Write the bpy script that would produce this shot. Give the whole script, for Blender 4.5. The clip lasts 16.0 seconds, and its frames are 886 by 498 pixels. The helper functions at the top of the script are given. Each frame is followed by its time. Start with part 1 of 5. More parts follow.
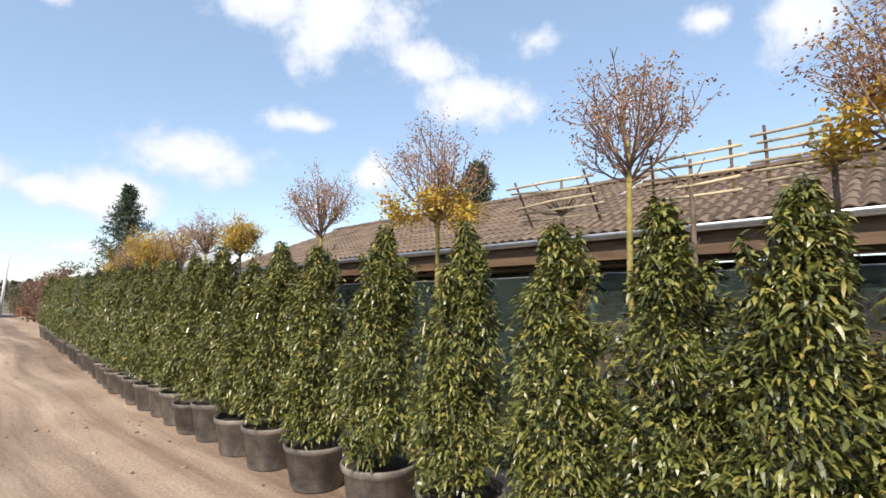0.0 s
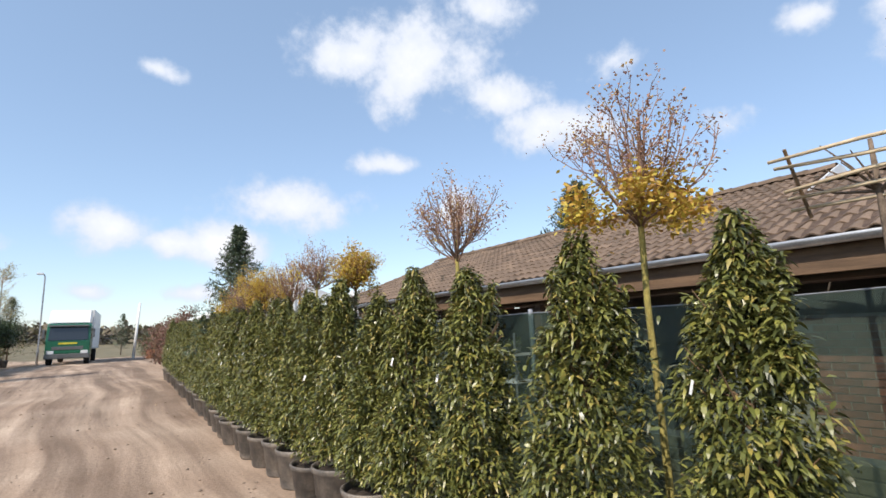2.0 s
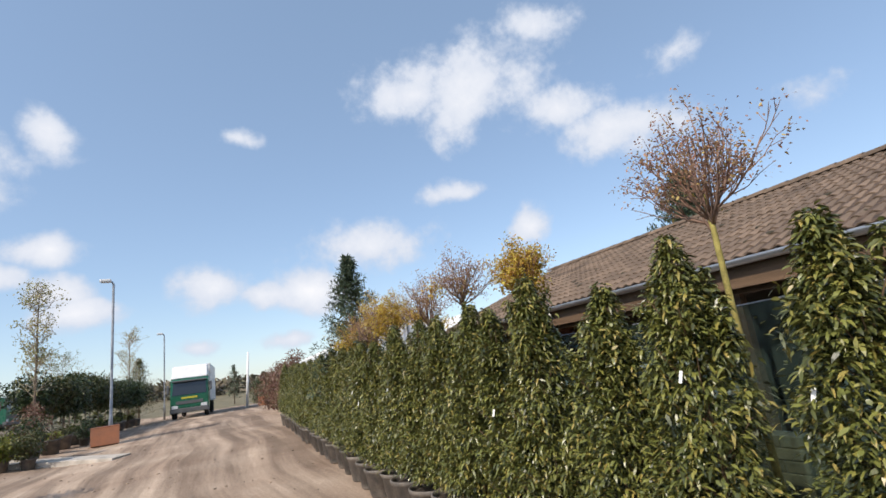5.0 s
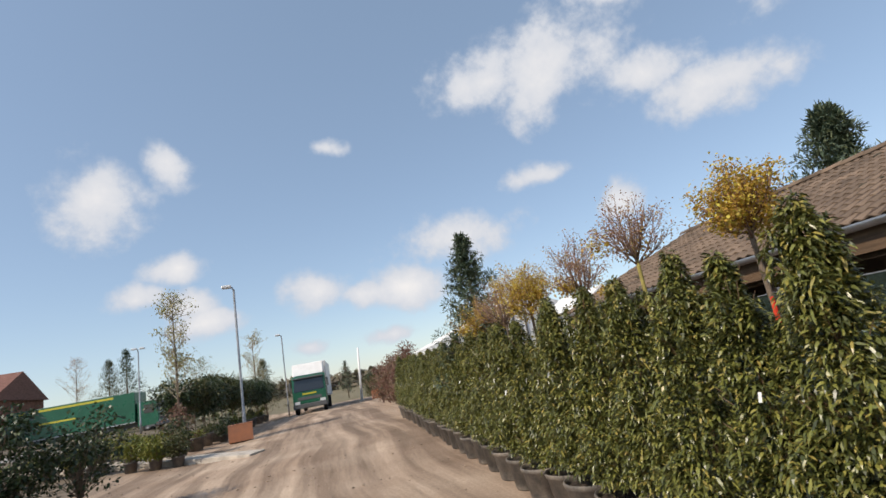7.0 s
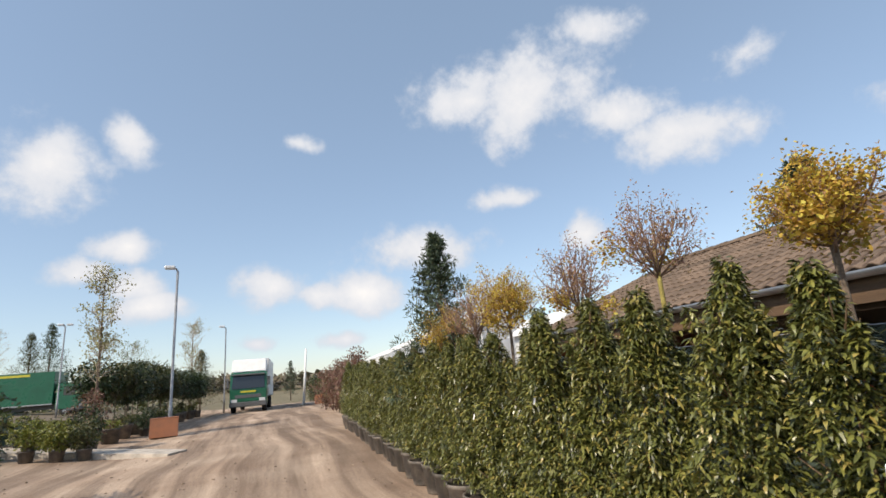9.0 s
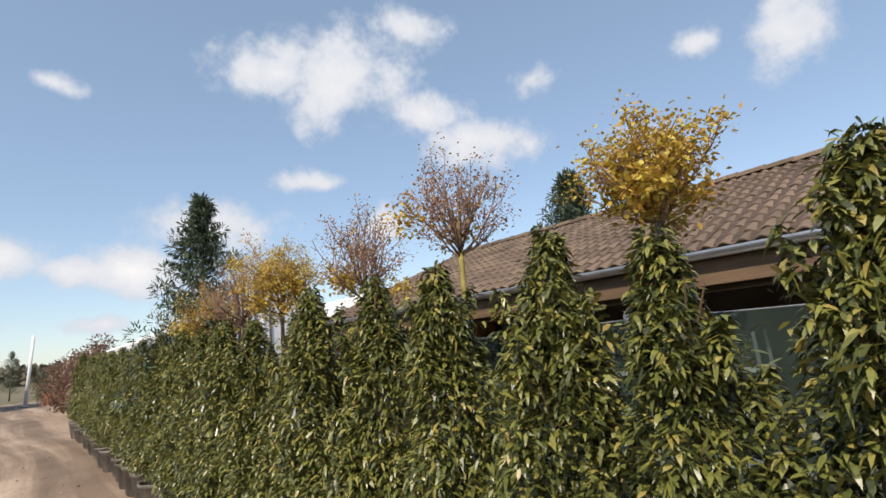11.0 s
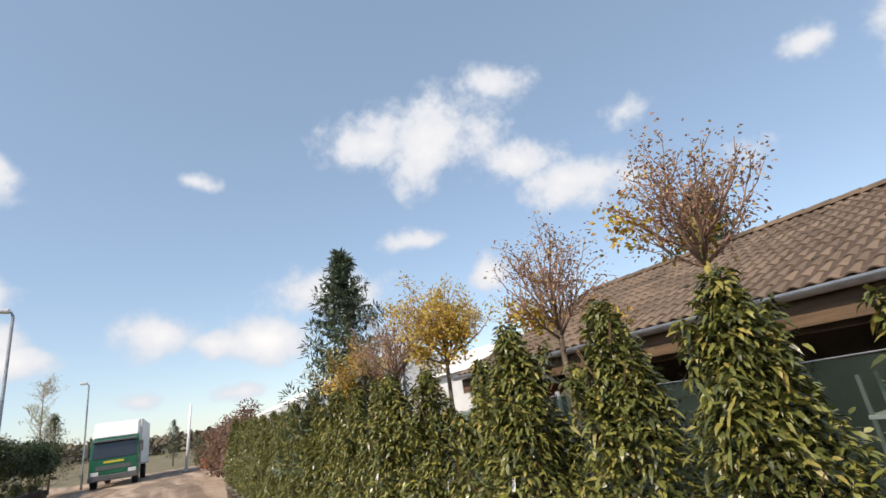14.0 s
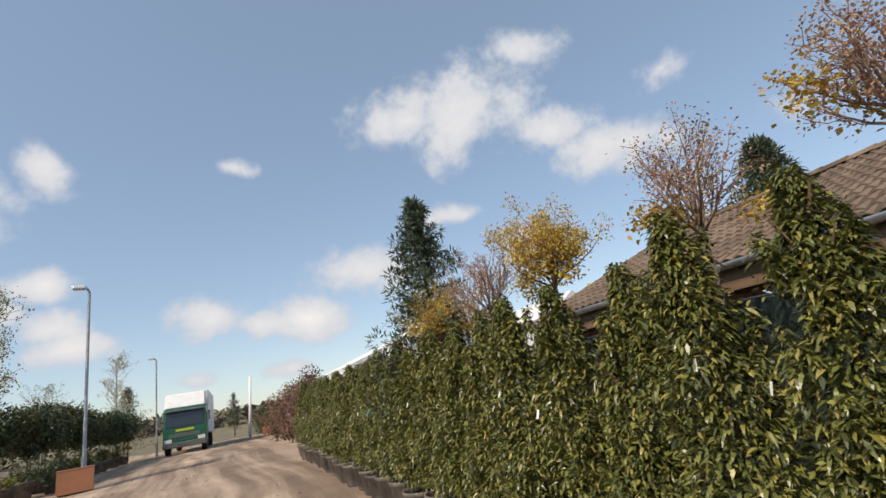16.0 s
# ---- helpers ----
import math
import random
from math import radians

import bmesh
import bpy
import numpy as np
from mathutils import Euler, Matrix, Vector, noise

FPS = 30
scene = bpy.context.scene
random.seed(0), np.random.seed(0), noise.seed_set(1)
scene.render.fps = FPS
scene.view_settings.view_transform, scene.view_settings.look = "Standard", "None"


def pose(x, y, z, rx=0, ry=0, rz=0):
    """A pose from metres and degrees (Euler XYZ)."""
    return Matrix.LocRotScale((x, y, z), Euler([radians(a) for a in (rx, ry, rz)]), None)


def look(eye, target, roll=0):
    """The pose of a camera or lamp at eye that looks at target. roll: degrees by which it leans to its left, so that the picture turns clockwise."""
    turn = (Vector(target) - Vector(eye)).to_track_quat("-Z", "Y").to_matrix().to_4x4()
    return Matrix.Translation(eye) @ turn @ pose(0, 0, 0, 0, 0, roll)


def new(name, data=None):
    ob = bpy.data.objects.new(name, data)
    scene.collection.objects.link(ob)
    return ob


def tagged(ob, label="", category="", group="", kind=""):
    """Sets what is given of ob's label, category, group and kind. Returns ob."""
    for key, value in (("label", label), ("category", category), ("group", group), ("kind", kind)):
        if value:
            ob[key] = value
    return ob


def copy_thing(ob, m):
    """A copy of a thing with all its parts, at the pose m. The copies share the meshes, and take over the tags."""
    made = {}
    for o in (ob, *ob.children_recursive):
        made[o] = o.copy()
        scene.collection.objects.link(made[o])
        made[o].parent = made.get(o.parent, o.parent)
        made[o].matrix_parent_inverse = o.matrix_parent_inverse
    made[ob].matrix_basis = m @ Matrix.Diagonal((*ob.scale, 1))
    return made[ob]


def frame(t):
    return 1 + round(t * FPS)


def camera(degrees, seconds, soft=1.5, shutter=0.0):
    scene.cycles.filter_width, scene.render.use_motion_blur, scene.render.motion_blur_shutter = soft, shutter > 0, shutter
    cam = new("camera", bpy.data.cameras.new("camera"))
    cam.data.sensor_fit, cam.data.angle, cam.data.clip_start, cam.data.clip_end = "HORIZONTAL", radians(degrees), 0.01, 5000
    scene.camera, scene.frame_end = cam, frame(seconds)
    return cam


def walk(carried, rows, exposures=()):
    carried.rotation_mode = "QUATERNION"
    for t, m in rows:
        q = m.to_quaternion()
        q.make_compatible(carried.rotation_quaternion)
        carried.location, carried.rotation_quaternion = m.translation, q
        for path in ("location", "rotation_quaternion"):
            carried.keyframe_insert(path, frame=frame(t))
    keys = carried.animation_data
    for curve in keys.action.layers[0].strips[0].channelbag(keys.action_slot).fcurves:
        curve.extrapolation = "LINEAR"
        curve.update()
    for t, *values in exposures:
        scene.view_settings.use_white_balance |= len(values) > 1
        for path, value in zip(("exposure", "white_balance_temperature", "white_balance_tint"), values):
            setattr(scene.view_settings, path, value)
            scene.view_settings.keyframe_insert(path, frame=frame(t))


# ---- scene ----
cam = camera(84.05, 16.0, soft=1.6)
PATH = [
    (0, (0.053, -0.053, 1.533), (3.641, 3.393, 2.033), -0.23),
    (0.5, (0.196, 0.354, 1.565), (3.607, 3.939, 2.281), -0.45),
    (1, (0.309, 0.689, 1.581), (3.531, 4.427, 2.386), -0.97),
    (1.5, (0.346, 0.952, 1.579), (3.407, 4.822, 2.387), -1.60),
    (2, (0.335, 1.163, 1.575), (3.241, 5.144, 2.413), -2.04),
    (2.5, (0.331, 1.354, 1.562), (3.000, 5.475, 2.508), -1.62),
    (3, (0.290, 1.558, 1.546), (2.867, 5.718, 2.574), -2.43),
    (3.5, (0.265, 1.799, 1.548), (2.837, 5.936, 2.675), -2.56),
    (4, (0.251, 2.092, 1.551), (2.766, 6.247, 2.740), -3.17),
    (4.5, (0.213, 2.384, 1.569), (2.621, 6.606, 2.740), -4.98),
    (5, (0.161, 2.663, 1.578), (2.401, 6.985, 2.719), -7.74),
    (7.5, (-0.045, 4.106, 1.611), (1.293, 8.777, 2.792), -10.56),
    (8, (-0.009, 4.324, 1.610), (1.732, 8.845, 2.846), -7.72),
    (8.5, (0.032, 4.539, 1.626), (1.863, 9.019, 2.881), -6.45),
    (9, (0.087, 4.798, 1.628), (1.846, 9.308, 2.880), -4.88),
    (9.5, (0.207, 5.078, 1.636), (2.252, 9.488, 2.807), -4.60),
    (10, (0.435, 5.318, 1.660), (3.345, 9.278, 2.581), -4.62),
    (12.5, (0.820, 5.866, 1.765), (4.426, 9.144, 2.880), -6.95),
    (13, (0.785, 6.067, 1.803), (3.874, 9.803, 3.027), -6.82),
    (13.5, (0.748, 6.234, 1.796), (3.533, 10.137, 3.215), -8.11),
    (14, (0.666, 6.371, 1.741), (3.248, 10.363, 3.292), -8.64),
    (14.5, (0.574, 6.462, 1.646), (2.958, 10.530, 3.309), -8.64),
    (15, (0.460, 6.553, 1.558), (2.761, 10.684, 3.184), -8.68),
    (15.5, (0.339, 6.668, 1.496), (2.628, 10.872, 2.941), -9.38),
    (16, (0.225, 6.858, 1.459), (2.496, 11.101, 2.817), -9.78),
]
EXPOSURES = [(0, 0.62, 6750, 13), (1.5, 0.54, 6600, 13), (3.5, 0.38, 6500, 13), (5, 0.30, 6550, 13), (7.5, 0.14, 6950, 13), (9, 0.30, 7000, 13),
             (9.5, 0.20, 6800, 13), (10.2, 0.1, 6800, 13), (12.5, 0.74, 7050, 13), (14, 0.36, 7000, 13), (16, 0.14, 7050, 13)]
walk(cam, [(t, look(eye, target, roll)) for t, eye, target, roll in PATH], EXPOSURES)

# ---- world, sun, exposure ----
SUN_DIR = Vector((-0.72, -0.32, 0.74)).normalized()      # towards the sun


def clouds():
    """Azimuth from +y towards +x, elevation, half width, half height (degrees), weight."""
    return [(34, 31.5, 11, 5.0, 1.0), (26, 30.5, 7, 2.4, 0.8), (43, 35, 5, 2.2, 0.7), (44, 26, 6, 3.0, 0.75), (49.5, 22.3, 6.5, 2.8, 0.9),
            (-20.4, 22.2, 4, 4.0, 1.0), (-13.3, 25.8, 2.6, 2.4, 0.8), (5.4, 27, 2.2, 1.0, 0.75), (-12.6, 14.9, 2.9, 1.4, 0.9),
            (29.5, 19.3, 4.2, 1.2, 0.7), (38.5, 14.5, 2.8, 1.8, 0.85), (19, 14.4, 8, 2.6, 0.75), (2, 10.5, 4.4, 2.3, 1.0), (12, 10, 6, 2.2, 1.0), (7, 9.6, 5, 1.6, 1.0),
            (-16.7, 12.3, 2.4, 1.3, 0.8), (-11.7, 11, 2.6, 1.4, 0.8), (-10.7, 8.8, 3.6, 1.4, 0.85), (9.3, 4.7, 3.6, 1.1, 0.7), (0, 5, 3, 1.0, 0.7),
            (57, 28, 3, 2.2, 0.55), (68, 19.5, 3.2, 1.8, 0.7), (75, 27, 2.2, 1.5, 0.55), (84, 25, 4, 4, 0.9),
            (-45, 12, 9, 3, 0.8), (-60, 25, 9, 4, 0.8), (130, 30, 12, 5, 0.8), (165, 20, 14, 4, 0.8), (-110, 35, 12, 6, 0.7), (-150, 18, 16, 4, 0.8)]


def build_world():
    w = bpy.data.worlds.new("sky")
    scene.world = w
    w.use_nodes = True
    nt = w.node_tree
    nt.nodes.clear()
    N, L = nt.nodes.new, nt.links.new
    out, bg = N("ShaderNodeOutputWorld"), N("ShaderNodeBackground")
    sky = N("ShaderNodeTexSky")
    sky.sky_type, sky.sun_disc = "NISHITA", False
    sky.sun_elevation = math.asin(SUN_DIR.z)
    sky.sun_rotation = math.atan2(SUN_DIR.x, SUN_DIR.y)
    sky.air_density, sky.dust_density, sky.ozone_density = 1.0, 0.6, 1.0
    co = N("ShaderNodeTexCoord")
    nrm = N("ShaderNodeVectorMath"); nrm.operation = "NORMALIZE"
    L(co.outputs["Generated"], nrm.inputs[0])
    sep = N("ShaderNodeSeparateXYZ"); L(nrm.outputs[0], sep.inputs[0])

    def m(op, a, b=None, c=None):
        n = N("ShaderNodeMath"); n.operation = op
        for i, v in enumerate((a, b, c)):
            if v is None:
                continue
            if isinstance(v, (int, float)):
                n.inputs[i].default_value = v
            else:
                L(v, n.inputs[i])
        return n.outputs[0]
    az = m("MULTIPLY", m("ARCTAN2", sep.outputs[0], sep.outputs[1]), 57.2958)
    el = m("MULTIPLY", m("ARCSINE", sep.outputs[2]), 57.2958)
    n1 = N("ShaderNodeTexNoise"); n1.inputs["Scale"].default_value = 8; n1.inputs["Detail"].default_value = 9; n1.inputs["Roughness"].default_value = 0.6
    L(nrm.outputs[0], n1.inputs["Vector"])
    n2 = N("ShaderNodeTexNoise"); n2.inputs["Scale"].default_value = 3.5; n2.inputs["Detail"].default_value = 3
    L(nrm.outputs[0], n2.inputs["Vector"])
    warp = N("ShaderNodeVectorMath"); warp.operation = "MULTIPLY_ADD"
    L(n2.outputs["Color"], warp.inputs[0]); warp.inputs[1].default_value = (6, 4, 0)
    pos = N("ShaderNodeCombineXYZ"); L(az, pos.inputs[0]); L(el, pos.inputs[1])
    L(pos.outputs[0], warp.inputs[2])
    best = None
    for a, e, wa, he, k in clouds():
        sub = N("ShaderNodeVectorMath"); sub.operation = "SUBTRACT"
        L(warp.outputs[0], sub.inputs[0]); sub.inputs[1].default_value = (a + 3, e + 2, 0)
        mul = N("ShaderNodeVectorMath"); mul.operation = "MULTIPLY"
        L(sub.outputs[0], mul.inputs[0]); mul.inputs[1].default_value = (1 / wa, 1 / he, 0)
        ln = N("ShaderNodeVectorMath"); ln.operation = "LENGTH"; L(mul.outputs[0], ln.inputs[0])
        v = m("MULTIPLY", m("SUBTRACT", 1.25, ln.outputs["Value"]), k)
        best = v if best is None else m("MAXIMUM", best, v)
    dens = m("ADD", best, m("MULTIPLY", m("SUBTRACT", n1.outputs["Fac"], 0.5), 2.9))
    ss = N("ShaderNodeMapRange"); ss.interpolation_type = "SMOOTHSTEP"
    ss.inputs["From Min"].default_value, ss.inputs["From Max"].default_value = 0.0, 0.72
    L(dens, ss.inputs["Value"])
    shade = N("ShaderNodeMapRange")
    shade.inputs["From Min"].default_value, shade.inputs["From Max"].default_value = 0.3, 1.7
    shade.inputs["To Min"].default_value, shade.inputs["To Max"].default_value = 0.0, 1.0
    L(dens, shade.inputs["Value"])
    white = N("ShaderNodeMix"); white.data_type = "RGBA"
    white.inputs["A"].default_value = (3.5, 3.95, 4.6, 1); white.inputs["B"].default_value = (5.3, 5.4, 5.5, 1)
    L(shade.outputs[0], white.inputs["Factor"])
    mix = N("ShaderNodeMix"); mix.data_type = "RGBA"
    L(ss.outputs[0], mix.inputs["Factor"])
    veil = N("ShaderNodeMix"); veil.data_type = "RGBA"      # thin high haze
    veil.inputs["Factor"].default_value = 0.36
    L(sky.outputs[0], veil.inputs["A"]); veil.inputs["B"].default_value = (2.15, 3.15, 4.3, 1)
    L(veil.outputs["Result"], mix.inputs["A"]); L(white.outputs["Result"], mix.inputs["B"])
    L(mix.outputs["Result"], bg.inputs["Color"])
    bg.inputs["Strength"].default_value = 0.15
    L(bg.outputs[0], out.inputs[0])


build_world()
sun = new("sun", bpy.data.lights.new("sun", "SUN"))
sun.data.energy, sun.data.angle, sun.data.color = 3.9, radians(0.6), (1.0, 0.925, 0.80)
sun.matrix_world = look(SUN_DIR * 50, (0, 0, 0))


# ---- materials ----
def material(name, base, rough=0.7, metal=0.0, vary=0.25, scale=6.0, bump=0.2, bump_scale=60.0, dark=None, island=0.0, spec=0.5,
             translucent=0.0, stops=None, obrand=0.0, stretch=(1, 1, 1)):
    """Two scales of colour variation, fine relief; island / obrand: spread of brightness from piece to piece; stops: colours by piece."""
    mt = bpy.data.materials.new(name)
    mt.use_nodes = True
    nt = mt.node_tree
    nt.nodes.clear()
    N, L = nt.nodes.new, nt.links.new
    out, bs = N("ShaderNodeOutputMaterial"), N("ShaderNodeBsdfPrincipled")
    co = N("ShaderNodeTexCoord")
    mp = N("ShaderNodeMapping"); mp.inputs["Scale"].default_value = stretch
    L(co.outputs["Object"], mp.inputs["Vector"])
    na = N("ShaderNodeTexNoise"); na.inputs["Scale"].default_value = scale; na.inputs["Detail"].default_value = 5
    nb = N("ShaderNodeTexNoise"); nb.inputs["Scale"].default_value = bump_scale; nb.inputs["Detail"].default_value = 4
    L(mp.outputs[0], na.inputs["Vector"]); L(mp.outputs[0], nb.inputs["Vector"])
    if stops:
        geo = N("ShaderNodeNewGeometry")
        ramp = N("ShaderNodeValToRGB")
        cr = ramp.color_ramp
        while len(cr.elements) < len(stops):
            cr.elements.new(0.5)
        for e, (p, c) in zip(cr.elements, stops):
            e.position, e.color = p, (*c, 1)
        L(geo.outputs["Random Per Island"], ramp.inputs[0])
        col = ramp.outputs["Color"]
    else:
        rgb = N("ShaderNodeRGB"); rgb.outputs[0].default_value = (*base, 1)
        col = rgb.outputs[0]
    d = dark or tuple(c * (1 - vary * 1.6) for c in base)
    mr = N("ShaderNodeMapRange"); mr.inputs["From Min"].default_value, mr.inputs["From Max"].default_value = 0.35, 0.72
    L(na.outputs["Fac"], mr.inputs["Value"])
    mx = N("ShaderNodeMix"); mx.data_type = "RGBA"
    L(mr.outputs[0], mx.inputs["Factor"])
    L(col, mx.inputs["A"])
    if stops:
        mul = N("ShaderNodeMix"); mul.data_type = "RGBA"; mul.blend_type = "MULTIPLY"; mul.inputs["Factor"].default_value = 1
        L(col, mul.inputs["A"]); mul.inputs["B"].default_value = (1 - vary, 1 - vary, 1 - vary, 1)
        L(mul.outputs["Result"], mx.inputs["B"])
    else:
        mx.inputs["B"].default_value = (*[max(0.0, c) for c in d], 1)
    hs = N("ShaderNodeHueSaturation")
    L(mx.outputs["Result"], hs.inputs["Color"])
    fine = N("ShaderNodeMapRange")
    fine.inputs["From Min"].default_value, fine.inputs["From Max"].default_value = 0.3, 0.7
    fine.inputs["To Min"].default_value, fine.inputs["To Max"].default_value = 1 - vary * 0.5, 1 + vary * 0.5
    L(nb.outputs["Fac"], fine.inputs["Value"])
    val = fine.outputs[0]
    if island or obrand:
        if island:
            g2 = N("ShaderNodeNewGeometry"); src = g2.outputs["Random Per Island"]
        else:
            g2 = N("ShaderNodeObjectInfo"); src = g2.outputs["Random"]
        k = island or obrand
        mi = N("ShaderNodeMapRange"); mi.inputs["To Min"].default_value, mi.inputs["To Max"].default_value = 1 - k, 1 + k
        L(src, mi.inputs["Value"])
        mm = N("ShaderNodeMath"); mm.operation = "MULTIPLY"
        L(val, mm.inputs[0]); L(mi.outputs[0], mm.inputs[1]); val = mm.outputs[0]
    L(val, hs.inputs["Value"])
    L(hs.outputs[0], bs.inputs["Base Color"])
    bs.inputs["Metallic"].default_value = metal
    bs.inputs["Specular IOR Level"].default_value = spec
    rr = N("ShaderNodeMapRange"); rr.inputs["To Min"].default_value, rr.inputs["To Max"].default_value = max(0.05, rough - 0.12), min(1, rough + 0.12)
    L(na.outputs["Fac"], rr.inputs["Value"]); L(rr.outputs[0], bs.inputs["Roughness"])
    if bump:
        bp = N("ShaderNodeBump"); bp.inputs["Strength"].default_value = bump; bp.inputs["Distance"].default_value = 0.01
        L(nb.outputs["Fac"], bp.inputs["Height"]); L(bp.outputs[0], bs.inputs["Normal"])
    sh = bs.outputs[0]
    if translucent:
        tr = N("ShaderNodeBsdfTranslucent"); L(hs.outputs[0], tr.inputs["Color"])
        ms = N("ShaderNodeMixShader"); ms.inputs[0].default_value = translucent
        L(sh, ms.inputs[1]); L(tr.outputs[0], ms.inputs[2]); sh = ms.outputs[0]
    L(sh, out.inputs["Surface"])
    return mt


